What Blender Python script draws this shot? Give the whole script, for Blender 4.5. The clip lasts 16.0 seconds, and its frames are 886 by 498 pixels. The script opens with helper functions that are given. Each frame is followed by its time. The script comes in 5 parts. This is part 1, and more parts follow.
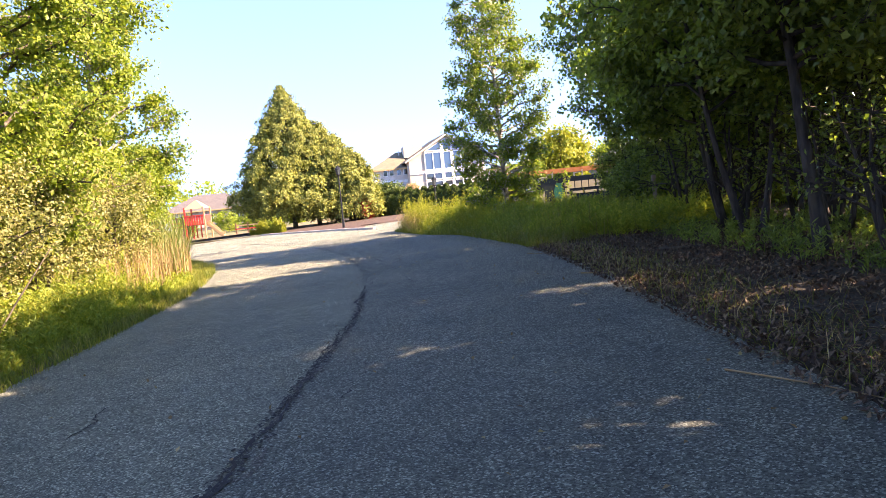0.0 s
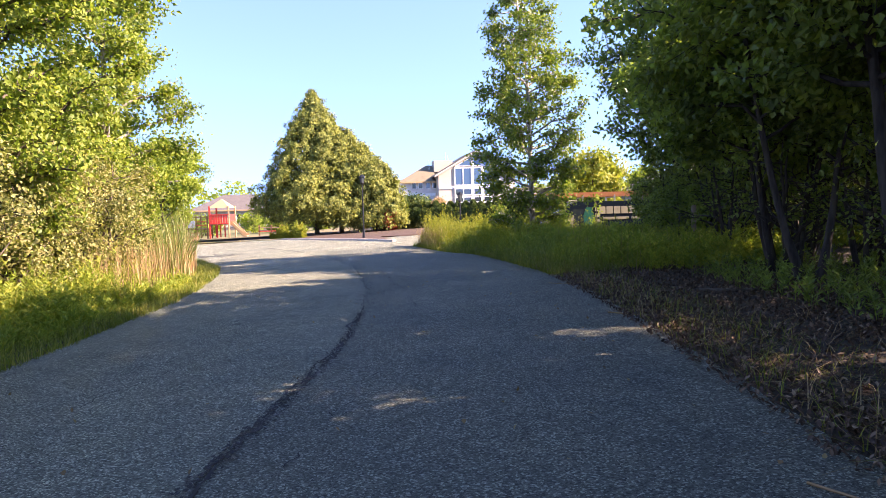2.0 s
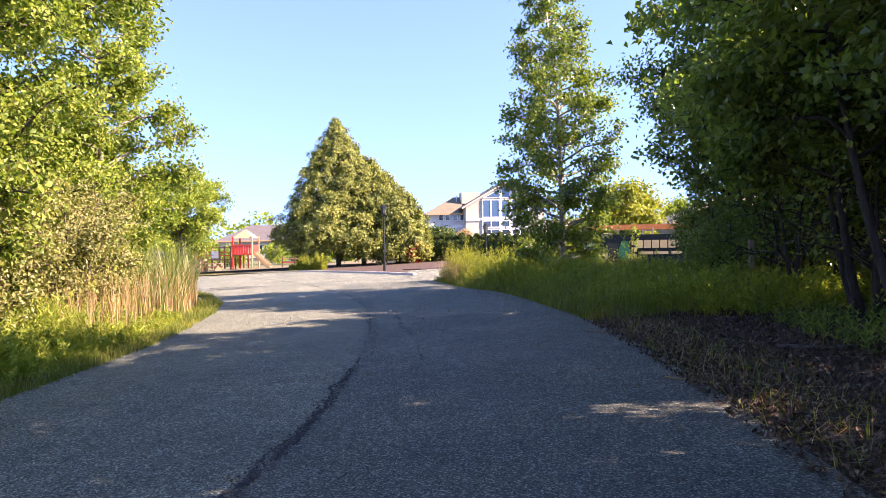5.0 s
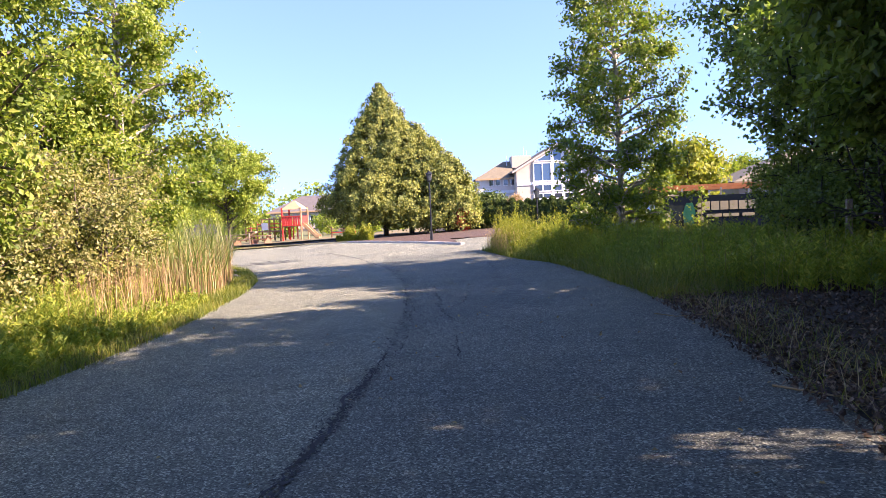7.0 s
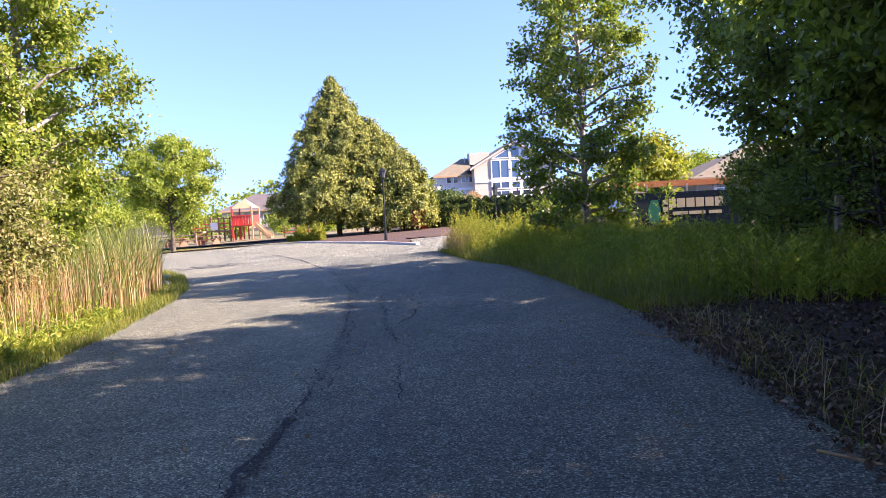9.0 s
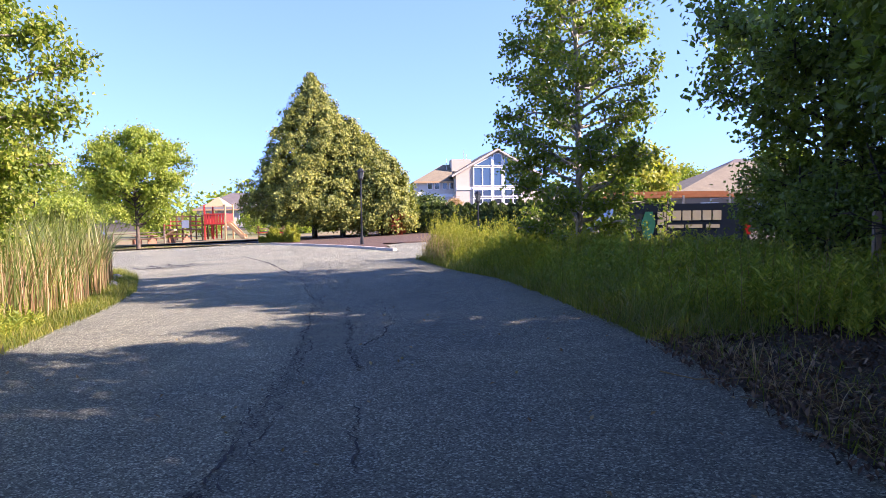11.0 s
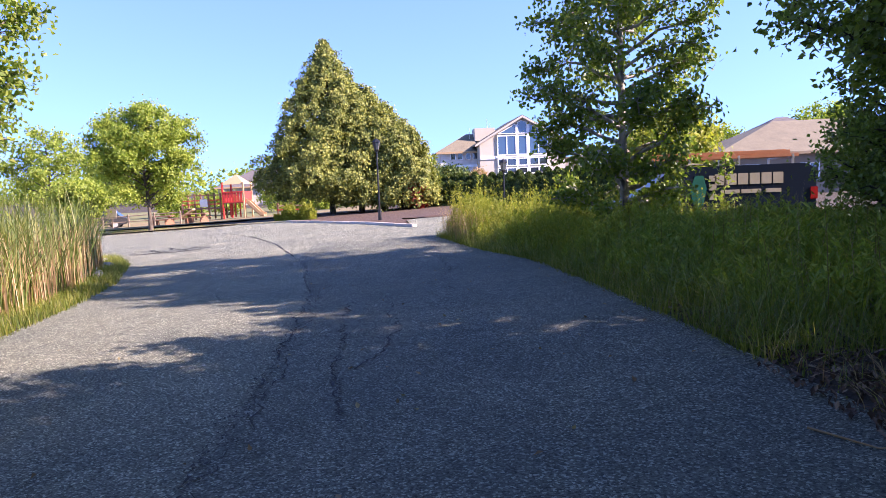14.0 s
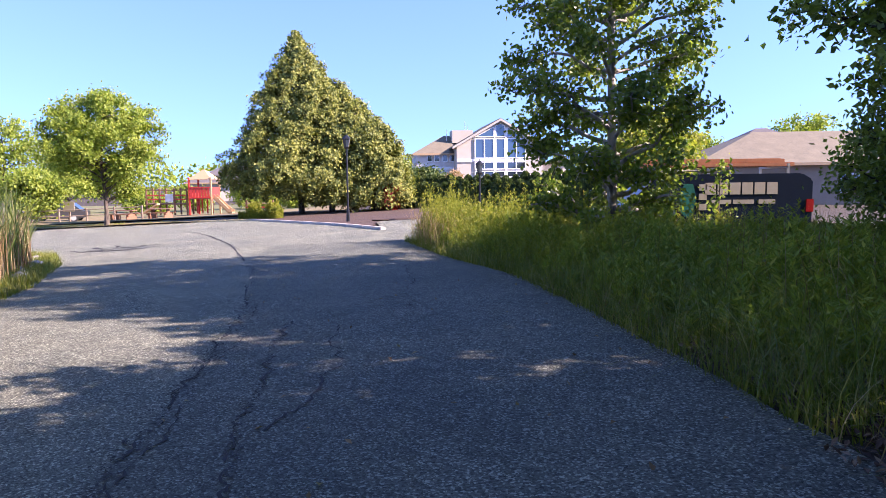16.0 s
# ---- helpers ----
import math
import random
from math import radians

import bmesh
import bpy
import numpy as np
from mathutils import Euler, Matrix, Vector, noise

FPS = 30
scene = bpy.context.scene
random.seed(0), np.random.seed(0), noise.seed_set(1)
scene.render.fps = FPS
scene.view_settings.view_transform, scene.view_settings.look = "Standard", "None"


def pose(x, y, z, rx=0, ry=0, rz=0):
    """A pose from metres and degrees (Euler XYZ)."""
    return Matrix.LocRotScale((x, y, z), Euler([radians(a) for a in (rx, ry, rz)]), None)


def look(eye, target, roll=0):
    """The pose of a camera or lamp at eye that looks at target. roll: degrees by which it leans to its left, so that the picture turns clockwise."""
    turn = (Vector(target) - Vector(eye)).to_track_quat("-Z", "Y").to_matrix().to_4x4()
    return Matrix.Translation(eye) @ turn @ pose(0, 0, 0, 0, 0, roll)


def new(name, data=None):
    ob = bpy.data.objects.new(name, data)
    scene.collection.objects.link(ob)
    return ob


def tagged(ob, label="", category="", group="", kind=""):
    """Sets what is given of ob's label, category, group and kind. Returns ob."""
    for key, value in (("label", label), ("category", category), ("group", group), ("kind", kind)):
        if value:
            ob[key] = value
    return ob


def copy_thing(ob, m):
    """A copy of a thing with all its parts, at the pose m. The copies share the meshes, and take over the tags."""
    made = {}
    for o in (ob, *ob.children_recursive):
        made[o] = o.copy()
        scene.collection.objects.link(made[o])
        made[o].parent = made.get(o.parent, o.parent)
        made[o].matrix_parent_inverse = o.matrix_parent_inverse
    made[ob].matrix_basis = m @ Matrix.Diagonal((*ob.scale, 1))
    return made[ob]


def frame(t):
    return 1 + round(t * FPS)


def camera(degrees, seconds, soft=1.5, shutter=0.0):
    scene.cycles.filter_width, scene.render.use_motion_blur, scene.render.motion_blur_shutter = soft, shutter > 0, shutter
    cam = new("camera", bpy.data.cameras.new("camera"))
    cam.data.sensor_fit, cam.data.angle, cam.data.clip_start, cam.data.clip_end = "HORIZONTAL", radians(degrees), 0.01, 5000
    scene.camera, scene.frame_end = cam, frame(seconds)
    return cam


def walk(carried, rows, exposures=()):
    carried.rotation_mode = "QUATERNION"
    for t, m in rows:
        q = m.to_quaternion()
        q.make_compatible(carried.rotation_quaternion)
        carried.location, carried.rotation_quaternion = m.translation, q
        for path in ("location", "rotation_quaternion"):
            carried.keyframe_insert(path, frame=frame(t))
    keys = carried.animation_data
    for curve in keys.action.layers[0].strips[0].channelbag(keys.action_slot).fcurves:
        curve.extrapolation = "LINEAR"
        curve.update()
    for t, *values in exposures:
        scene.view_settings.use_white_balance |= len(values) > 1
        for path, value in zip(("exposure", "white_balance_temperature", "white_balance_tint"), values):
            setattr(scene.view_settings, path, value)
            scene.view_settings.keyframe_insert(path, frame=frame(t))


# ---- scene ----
cam = camera(65.8, 16.0, soft=0.8)
PATH = [
    (0, pose(-0.069, 0.016, 1.510, 84.94, 5.47, -0.22)),
    (0.5, pose(-0.088, 0.341, 1.471, 86.48, 2.69, -0.50)),
    (1, pose(0.003, 0.659, 1.458, 88.31, -0.30, 0.00)),
    (1.5, pose(0.100, 0.978, 1.496, 87.40, 2.31, 5.66)),
    (2, pose(0.146, 1.289, 1.487, 86.38, 1.49, 2.24)),
    (2.5, pose(0.235, 1.577, 1.503, 86.93, 2.40, 5.16)),
    (3, pose(0.253, 1.906, 1.477, 88.58, 0.01, 5.66)),
    (3.5, pose(0.262, 2.221, 1.463, 87.76, 0.20, -0.64)),
    (4, pose(0.267, 2.546, 1.504, 86.30, 3.19, 3.45)),
    (4.2, pose(0.263, 2.664, 1.472, 89.27, 2.01, 4.74)),
    (6.3, pose(0.265, 4.056, 1.522, 87.37, -0.30, 3.59)),
    (6.5, pose(0.273, 4.227, 1.560, 86.00, 2.90, 5.92)),
    (7, pose(0.280, 4.616, 1.525, 86.41, 2.52, 8.93)),
    (7.5, pose(0.226, 4.949, 1.522, 85.98, 0.61, 6.80)),
    (8, pose(0.207, 5.354, 1.543, 84.46, 4.42, 12.01)),
    (8.5, pose(0.200, 5.737, 1.543, 84.65, 2.59, 5.78)),
    (9, pose(0.242, 6.096, 1.545, 86.05, 2.80, 5.47)),
    (9.2, pose(0.221, 6.236, 1.554, 85.62, 2.59, 4.56)),
    (11.3, pose(0.077, 7.830, 1.436, 87.17, 0.40, 4.12)),
    (11.5, pose(0.063, 7.974, 1.425, 87.95, 0.81, 5.50)),
    (12, pose(0.025, 8.304, 1.421, 87.52, 1.72, 8.56)),
    (12.5, pose(-0.048, 8.638, 1.418, 83.99, 0.70, 6.08)),
    (13, pose(0.013, 8.972, 1.452, 83.63, 3.98, 6.57)),
    (13.5, pose(0.013, 9.267, 1.423, 85.42, 2.43, 10.80)),
    (14, pose(0.028, 9.696, 1.442, 84.25, 2.39, 5.86)),
    (14.5, pose(0.104, 10.071, 1.453, 86.80, -0.88, 8.05)),
    (15, pose(0.026, 10.440, 1.432, 87.22, -1.00, 0.86)),
    (15.5, pose(0.037, 10.809, 1.393, 86.26, 0.10, 3.27)),
    (16, pose(0.044, 11.136, 1.400, 84.39, 0.69, 3.95)),
]
walk(cam, PATH, exposures=[(0, 2.88, 6600, 27), (2.0, 2.6, 6200, 30), (4.0, 2.56, 6100, 32), (9.0, 2.38, 5750, 33), (16.0, 2.2, 5420, 36)])


# ---------------------------------------------------------------- light
SUN_AZ, SUN_EL = radians(97), radians(31)
SUN_DIR = Vector((math.sin(SUN_AZ) * math.cos(SUN_EL), math.cos(SUN_AZ) * math.cos(SUN_EL), math.sin(SUN_EL)))
world = bpy.data.worlds.new("sky")
scene.world = world
world.use_nodes = True
wn = world.node_tree.nodes
sky = wn.new("ShaderNodeTexSky")
sky.sky_type = "NISHITA"
sky.sun_disc = False
sky.sun_elevation, sky.sun_rotation = SUN_EL, SUN_AZ
sky.altitude = 2200
sky.air_density, sky.dust_density, sky.ozone_density = 0.9, 0.0, 1.2
wn["Background"].inputs["Strength"].default_value = 0.108
# the sky is read a little above each direction, so that no pale band lies along the horizon
toward = wn.new("ShaderNodeTexCoord")
raised = wn.new("ShaderNodeMapping")
raised.inputs["Location"].default_value = (0, 0, 0.24)
world.node_tree.links.new(toward.outputs["Generated"], raised.inputs["Vector"])
lifted = wn.new("ShaderNodeVectorMath")
lifted.operation = "NORMALIZE"
world.node_tree.links.new(raised.outputs[0], lifted.inputs[0])
world.node_tree.links.new(lifted.outputs[0], sky.inputs["Vector"])
world.node_tree.links.new(sky.outputs[0], wn["Background"].inputs["Color"])
sun_data = bpy.data.lights.new("sun", "SUN")
sun_data.energy, sun_data.angle, sun_data.color = 4.5, radians(0.5), (1.0, 0.80, 0.55)
sun_lamp = new("sun", sun_data)
sun_lamp.matrix_world = look(SUN_DIR * 60, (0, 0, 0))


# ---------------------------------------------------------------- materials
def node_mat(name):
    m = bpy.data.materials.new(name)
    m.use_nodes = True
    nt = m.node_tree
    return m, nt, nt.nodes["Principled BSDF"]


def ramp(nt, fac, stops):
    r = nt.nodes.new("ShaderNodeValToRGB")
    e = r.color_ramp.elements
    while len(e) < len(stops):
        e.new(0.5)
    for k, (p, c) in zip(e, stops):
        k.position, k.color = p, (*c, 1)
    nt.links.new(fac, r.inputs[0])
    return r.outputs[0]


def tex_noise(nt, scale, detail=4, rough=0.55, coord="Object"):
    co = nt.nodes.new("ShaderNodeTexCoord")
    n = nt.nodes.new("ShaderNodeTexNoise")
    n.inputs["Scale"].default_value, n.inputs["Detail"].default_value, n.inputs["Roughness"].default_value = scale, detail, rough
    nt.links.new(co.outputs[coord], n.inputs["Vector"])
    return n.outputs[0]


def mixed(nt, a, b, fac, mode="MIX"):
    n = nt.nodes.new("ShaderNodeMix")
    n.data_type, n.blend_type = "RGBA", mode
    for v, i in ((fac, 0), (a, 6), (b, 7)):
        if isinstance(v, (int, float)):
            n.inputs[i].default_value = v
        elif isinstance(v, tuple):
            n.inputs[i].default_value = (*v, 1)
        else:
            nt.links.new(v, n.inputs[i])
    return n.outputs[2]


def bump(nt, height, strength, distance, bsdf):
    b = nt.nodes.new("ShaderNodeBump")
    b.inputs["Strength"].default_value, b.inputs["Distance"].default_value = strength, distance
    nt.links.new(height, b.inputs["Height"])
    nt.links.new(b.outputs[0], bsdf.inputs["Normal"])


def plain(name, col, rough=0.6, metal=0.0, vary=0.12, scale=6.0, grain=0.0):
    """A surface with faint stains at two scales and, where asked for, a fine relief."""
    m, nt, b = node_mat(name)
    lo = tuple(c * (1 - vary) for c in col)
    hi = tuple(min(1, c * (1 + vary)) for c in col)
    c1 = ramp(nt, tex_noise(nt, scale, 5), [(0.3, lo), (0.7, hi)])
    c2 = mixed(nt, c1, ramp(nt, tex_noise(nt, scale * 9, 3), [(0.35, lo), (0.65, hi)]), 0.4)
    nt.links.new(c2, b.inputs["Base Color"])
    b.inputs["Roughness"].default_value, b.inputs["Metallic"].default_value = rough, metal
    if grain:
        bump(nt, tex_noise(nt, scale * 30, 3), grain, 0.01, b)
    return m


def leaf_mat(name, stops, rough=0.5, through_light=0.45, tint=(1.1, 1.2, 0.42)):
    """Leaves: each island takes a colour of its own; light passes through the blade."""
    m, nt, b = node_mat(name)
    geo = nt.nodes.new("ShaderNodeNewGeometry")
    col = ramp(nt, geo.outputs["Random Per Island"], stops)
    patch = ramp(nt, tex_noise(nt, 0.9, 2), [(0.3, (0.72, 0.76, 0.72)), (0.7, (1.2, 1.15, 1.05))])
    col = mixed(nt, col, patch, 1.0, "MULTIPLY")
    nt.links.new(col, b.inputs["Base Color"])
    b.inputs["Roughness"].default_value = rough
    b.inputs["Specular IOR Level"].default_value = 0.35
    tr = nt.nodes.new("ShaderNodeBsdfTranslucent")
    nt.links.new(mixed(nt, col, tint, 1.0, "MULTIPLY"), tr.inputs["Color"])
    mx = nt.nodes.new("ShaderNodeMixShader")
    mx.inputs[0].default_value = through_light
    nt.links.new(b.outputs[0], mx.inputs[1])
    nt.links.new(tr.outputs[0], mx.inputs[2])
    nt.links.new(mx.outputs[0], nt.nodes["Material Output"].inputs["Surface"])
    return m


def asphalt_mat(name, tone):
    m, nt, b = node_mat(name)
    co = nt.nodes.new("ShaderNodeTexCoord")
    v = nt.nodes.new("ShaderNodeTexVoronoi")
    v.inputs["Scale"].default_value = 88
    nt.links.new(co.outputs["Object"], v.inputs["Vector"])
    sep = nt.nodes.new("ShaderNodeSeparateColor")
    nt.links.new(v.outputs["Color"], sep.inputs[0])
    chips = ramp(nt, sep.outputs[0], [(0.0, (0.02, 0.02, 0.021)), (0.45, (0.12, 0.119, 0.116)), (0.8, (0.24, 0.236, 0.228)), (0.95, (0.72, 0.70, 0.67))])
    chips = mixed(nt, chips, ramp(nt, tex_noise(nt, 45, 4, 0.75), [(0.36, (0.03, 0.03, 0.031)), (0.66, (0.36, 0.35, 0.335))]), 0.42)
    broad = ramp(nt, tex_noise(nt, 0.55, 6, 0.65), [(0.28, (0.78, 0.80, 0.83)), (0.72, (1.34, 1.26, 1.17))])
    mid = ramp(nt, tex_noise(nt, 5.0, 5, 0.6), [(0.3, (0.86, 0.86, 0.86)), (0.7, (1.14, 1.13, 1.12))])
    col = mixed(nt, mixed(nt, chips, broad, 1.0, "MULTIPLY"), mid, 1.0, "MULTIPLY")
    col = mixed(nt, col, tone, 1.0, "MULTIPLY")
    nt.links.new(col, b.inputs["Base Color"])
    b.inputs["Roughness"].default_value = 0.82
    b.inputs["Specular IOR Level"].default_value = 0.35
    add = nt.nodes.new("ShaderNodeMath")
    nt.links.new(v.outputs["Distance"], add.inputs[0])
    nt.links.new(tex_noise(nt, 220, 3), add.inputs[1])
    bump(nt, add.outputs[0], 1.0, 0.03, b)
    return m


def soil_mat():
    m, nt, b = node_mat("soil")
    c = ramp(nt, tex_noise(nt, 3.0, 8, 0.65), [(0.25, (0.032, 0.023, 0.016)), (0.55, (0.06, 0.045, 0.028)), (0.78, (0.06, 0.062, 0.024))])
    c = mixed(nt, c, ramp(nt, tex_noise(nt, 38, 4), [(0.3, (0.4, 0.4, 0.4)), (0.7, (1.3, 1.3, 1.3))]), 1.0, "MULTIPLY")
    nt.links.new(c, b.inputs["Base Color"])
    b.inputs["Roughness"].default_value = 0.95
    bump(nt, tex_noise(nt, 30, 6, 0.7), 0.9, 0.04, b)
    return m


def bark_mat(name, dark, light, scale=14):
    m, nt, b = node_mat(name)
    co = nt.nodes.new("ShaderNodeTexCoord")
    mp = nt.nodes.new("ShaderNodeMapping")
    mp.inputs["Scale"].default_value = (1, 1, 0.22)
    nt.links.new(co.outputs["Object"], mp.inputs[0])
    n = nt.nodes.new("ShaderNodeTexNoise")
    n.inputs["Scale"].default_value, n.inputs["Detail"].default_value = scale, 6
    nt.links.new(mp.outputs[0], n.inputs["Vector"])
    nt.links.new(ramp(nt, n.outputs[0], [(0.35, dark), (0.62, light)]), b.inputs["Base Color"])
    b.inputs["Roughness"].default_value = 0.9
    bump(nt, n.outputs[0], 0.8, 0.03, b)
    return m


def roof_mat(name, a, c):
    m, nt, b = node_mat(name)
    co = nt.nodes.new("ShaderNodeTexCoord")
    br = nt.nodes.new("ShaderNodeTexBrick")
    br.inputs["Scale"].default_value = 3.0
    br.inputs["Color1"].default_value, br.inputs["Color2"].default_value = (*a, 1), (*c, 1)
    br.inputs["Mortar"].default_value = (*[v * 0.6 for v in a], 1)
    br.inputs["Mortar Size"].default_value = 0.012
    nt.links.new(co.outputs["Object"], br.inputs["Vector"])
    nt.links.new(mixed(nt, br.outputs[0], ramp(nt, tex_noise(nt, 1.2, 5), [(0.3, (0.85, 0.85, 0.85)), (0.7, (1.12, 1.1, 1.08))]), 1.0, "MULTIPLY"), b.inputs["Base Color"])
    b.inputs["Roughness"].default_value = 0.9
    return m


def glass_mat(name, tint=(0.10, 0.14, 0.18)):
    m, nt, b = node_mat(name)
    b.inputs["Base Color"].default_value = (*tint, 1)
    b.inputs["Roughness"].default_value = 0.04
    b.inputs["Specular IOR Level"].default_value = 0.9
    b.inputs["Coat Weight"].default_value = 0.6
    b.inputs["Coat Roughness"].default_value = 0.02
    bump(nt, tex_noise(nt, 0.7, 1), 0.05, 0.05, b)
    return m


ASPHALT = asphalt_mat("old_asphalt", (1.2, 1.32, 1.07))
# newer half: part of its darker tone is shade from the right-hand trees
ASPHALT_NEW = asphalt_mat("newer_shaded_asphalt", (0.91, 1.02, 0.86))
CRACK = plain("crack_filling", (0.02, 0.02, 0.021), 0.95, 0, 0.3, 9)
SEAM = asphalt_mat("broken_asphalt", (0.8, 0.82, 0.72))
SOIL = soil_mat()
KERB = plain("concrete", (0.52, 0.46, 0.39), 0.85, 0, 0.16, 3, 0.4)
KERB_YELLOW = plain("painted_kerb", (0.60, 0.50, 0.27), 0.8, 0, 0.2, 3, 0.3)
MULCH = plain("bark_mulch", (0.075, 0.045, 0.03), 0.95, 0, 0.5, 8, 0.9)
SAND = plain("dry_lawn", (0.19, 0.15, 0.065), 0.95, 0, 0.3, 1.5, 0.8)
TURF = plain("green_turf", (0.14, 0.14, 0.05), 0.95, 0, 0.35, 1.2, 0.8)
ROCK = plain("pale_rock", (0.33, 0.31, 0.28), 0.9, 0, 0.25, 5, 0.7)
BARK = bark_mat("grey_brown_bark", (0.035, 0.026, 0.018), (0.12, 0.095, 0.07))
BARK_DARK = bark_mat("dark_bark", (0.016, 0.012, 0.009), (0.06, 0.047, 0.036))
BIRCH_BARK = bark_mat("pale_birch_bark", (0.10, 0.085, 0.07), (0.46, 0.42, 0.36), 7)
L_LEFT = leaf_mat("alder_leaf", [(0, (0.12, 0.185, 0.028)), (0.4, (0.20, 0.265, 0.04)), (0.8, (0.29, 0.34, 0.055)), (1, (0.38, 0.38, 0.085))], 0.5, 0.5)
L_SHRUB = leaf_mat("willow_leaf", [(0, (0.14, 0.17, 0.05)), (0.5, (0.25, 0.25, 0.085)), (1, (0.42, 0.37, 0.18))])
L_DARK = leaf_mat("shade_leaf", [(0, (0.11, 0.16, 0.045)), (0.5, (0.20, 0.265, 0.068)), (1, (0.30, 0.37, 0.095))], 0.28, 0.52)
L_BIRCH = leaf_mat("birch_leaf", [(0, (0.095, 0.15, 0.032)), (0.5, (0.175, 0.235, 0.045)), (1, (0.29, 0.33, 0.06))], 0.34, 0.5)
L_FIR = leaf_mat("linden_leaf", [(0, (0.10, 0.13, 0.03)), (0.5, (0.22, 0.24, 0.05)), (1, (0.34, 0.34, 0.07))], 0.55, 0.25)
L_MAPLE = leaf_mat("maple_leaf", [(0, (0.18, 0.25, 0.035)), (0.5, (0.28, 0.345, 0.05)), (1, (0.38, 0.42, 0.07))], 0.5, 0.52)
L_YELLOW = leaf_mat("bright_leaf", [(0, (0.19, 0.23, 0.025)), (0.5, (0.29, 0.31, 0.035)), (1, (0.40, 0.38, 0.055))])
L_RED = leaf_mat("red_leaf", [(0, (0.25, 0.03, 0.025)), (0.6, (0.42, 0.06, 0.05)), (1, (0.55, 0.16, 0.13))])
L_HEDGE = leaf_mat("hedge_leaf", [(0, (0.04, 0.07, 0.018)), (0.6, (0.08, 0.125, 0.028)), (1, (0.17, 0.20, 0.04))], 0.6, 0.2)
L_WEED = leaf_mat("goldenrod_leaf", [(0, (0.165, 0.23, 0.032)), (0.5, (0.265, 0.325, 0.045)), (0.85, (0.37, 0.39, 0.06)), (1, (0.50, 0.46, 0.085))])
L_GRASS = leaf_mat("grass_blade", [(0, (0.095, 0.14, 0.018)), (0.5, (0.175, 0.21, 0.028)), (0.85, (0.28, 0.27, 0.05)), (1, (0.42, 0.36, 0.14))])
L_PINK = leaf_mat("seeding_grass", [(0, (0.28, 0.22, 0.12)), (0.5, (0.40, 0.27, 0.18)), (1, (0.50, 0.36, 0.24))])
L_REED = leaf_mat("reed_blade", [(0, (0.10, 0.15, 0.04)), (0.5, (0.19, 0.235, 0.07)), (1, (0.35, 0.33, 0.14))])
L_DRY = leaf_mat("dry_stalk", [(0, (0.15, 0.09, 0.045)), (0.5, (0.29, 0.19, 0.10)), (1, (0.48, 0.37, 0.22))], 0.6, 0.3)
L_LITTER = leaf_mat("fallen_leaf", [(0, (0.035, 0.02, 0.012)), (0.7, (0.095, 0.055, 0.033)), (1, (0.27, 0.195, 0.13))], 0.7, 0.05)
STUCCO = plain("cream_stucco", (0.52, 0.46, 0.36), 0.9, 0, 0.06, 1.5, 0.2)
TANWALL = plain("tan_siding", (0.27, 0.22, 0.16), 0.85, 0, 0.1, 2)
SIDING = plain("grey_siding", (0.62, 0.58, 0.53), 0.85, 0, 0.06, 2)
WHITE = plain("white_paint", (0.80, 0.80, 0.79), 0.5, 0, 0.05, 3)
ROOF_TAN = roof_mat("tan_shingle", (0.185, 0.16, 0.105), (0.16, 0.138, 0.09))
ROOF_GREY = roof_mat("grey_shingle", (0.13, 0.115, 0.11), (0.10, 0.09, 0.088))
GLASS = glass_mat("window_glass", (0.05, 0.09, 0.14))
DARKGLASS = glass_mat("dark_glass", (0.03, 0.04, 0.05))
RED = plain("red_plastic", (0.58, 0.05, 0.035), 0.5, 0, 0.12, 4)
TANPL = plain("tan_plastic", (0.42, 0.29, 0.15), 0.5, 0, 0.1, 4)
BROWN = plain("brown_wood", (0.22, 0.11, 0.06), 0.7, 0, 0.2, 10, 0.3)
BLACK = plain("black_metal", (0.015, 0.015, 0.017), 0.4, 0.3, 0.2, 8)
VANPAINT = plain("dark_blue_paint", (0.006, 0.012, 0.026), 0.3, 0.0, 0.1, 2)
TEAL = plain("green_graphic", (0.02, 0.12, 0.085), 0.35, 0, 0.1, 4)
CREAM = plain("cream_lettering", (0.36, 0.32, 0.23), 0.5, 0, 0.08, 6)
GREYPL = plain("grey_plastic", (0.10, 0.10, 0.105), 0.6, 0, 0.15, 6)
RUBBER = plain("tyre_rubber", (0.02, 0.02, 0.02), 0.85, 0, 0.2, 12)
ORANGE = plain("fibreglass_orange", (0.42, 0.17, 0.07), 0.5, 0, 0.15, 8)
STEEL = plain("galvanised_steel", (0.5, 0.5, 0.5), 0.4, 0.7, 0.1, 8)
LAMPRED = plain("red_lens", (0.28, 0.015, 0.012), 0.25, 0, 0.1, 6)
CARWHITE = plain("white_car_paint", (0.75, 0.75, 0.76), 0.25, 0, 0.04, 2)
CARDARK = plain("dark_car_paint", (0.03, 0.03, 0.035), 0.35, 0.0, 0.1, 2)
TIMBER = plain("weathered_timber", (0.25, 0.19, 0.135), 0.85, 0, 0.25, 9, 0.5)


# ---------------------------------------------------------------- building helpers
def part(name, bm, material, parent=None, label="", smooth=False):
    me = bpy.data.meshes.new(name)
    bm.to_mesh(me)
    bm.free()
    me.materials.append(material)
    if smooth:
        for p in me.polygons:
            p.use_smooth = True
    ob = new(name, me)
    ob.parent = parent
    return tagged(ob, label)


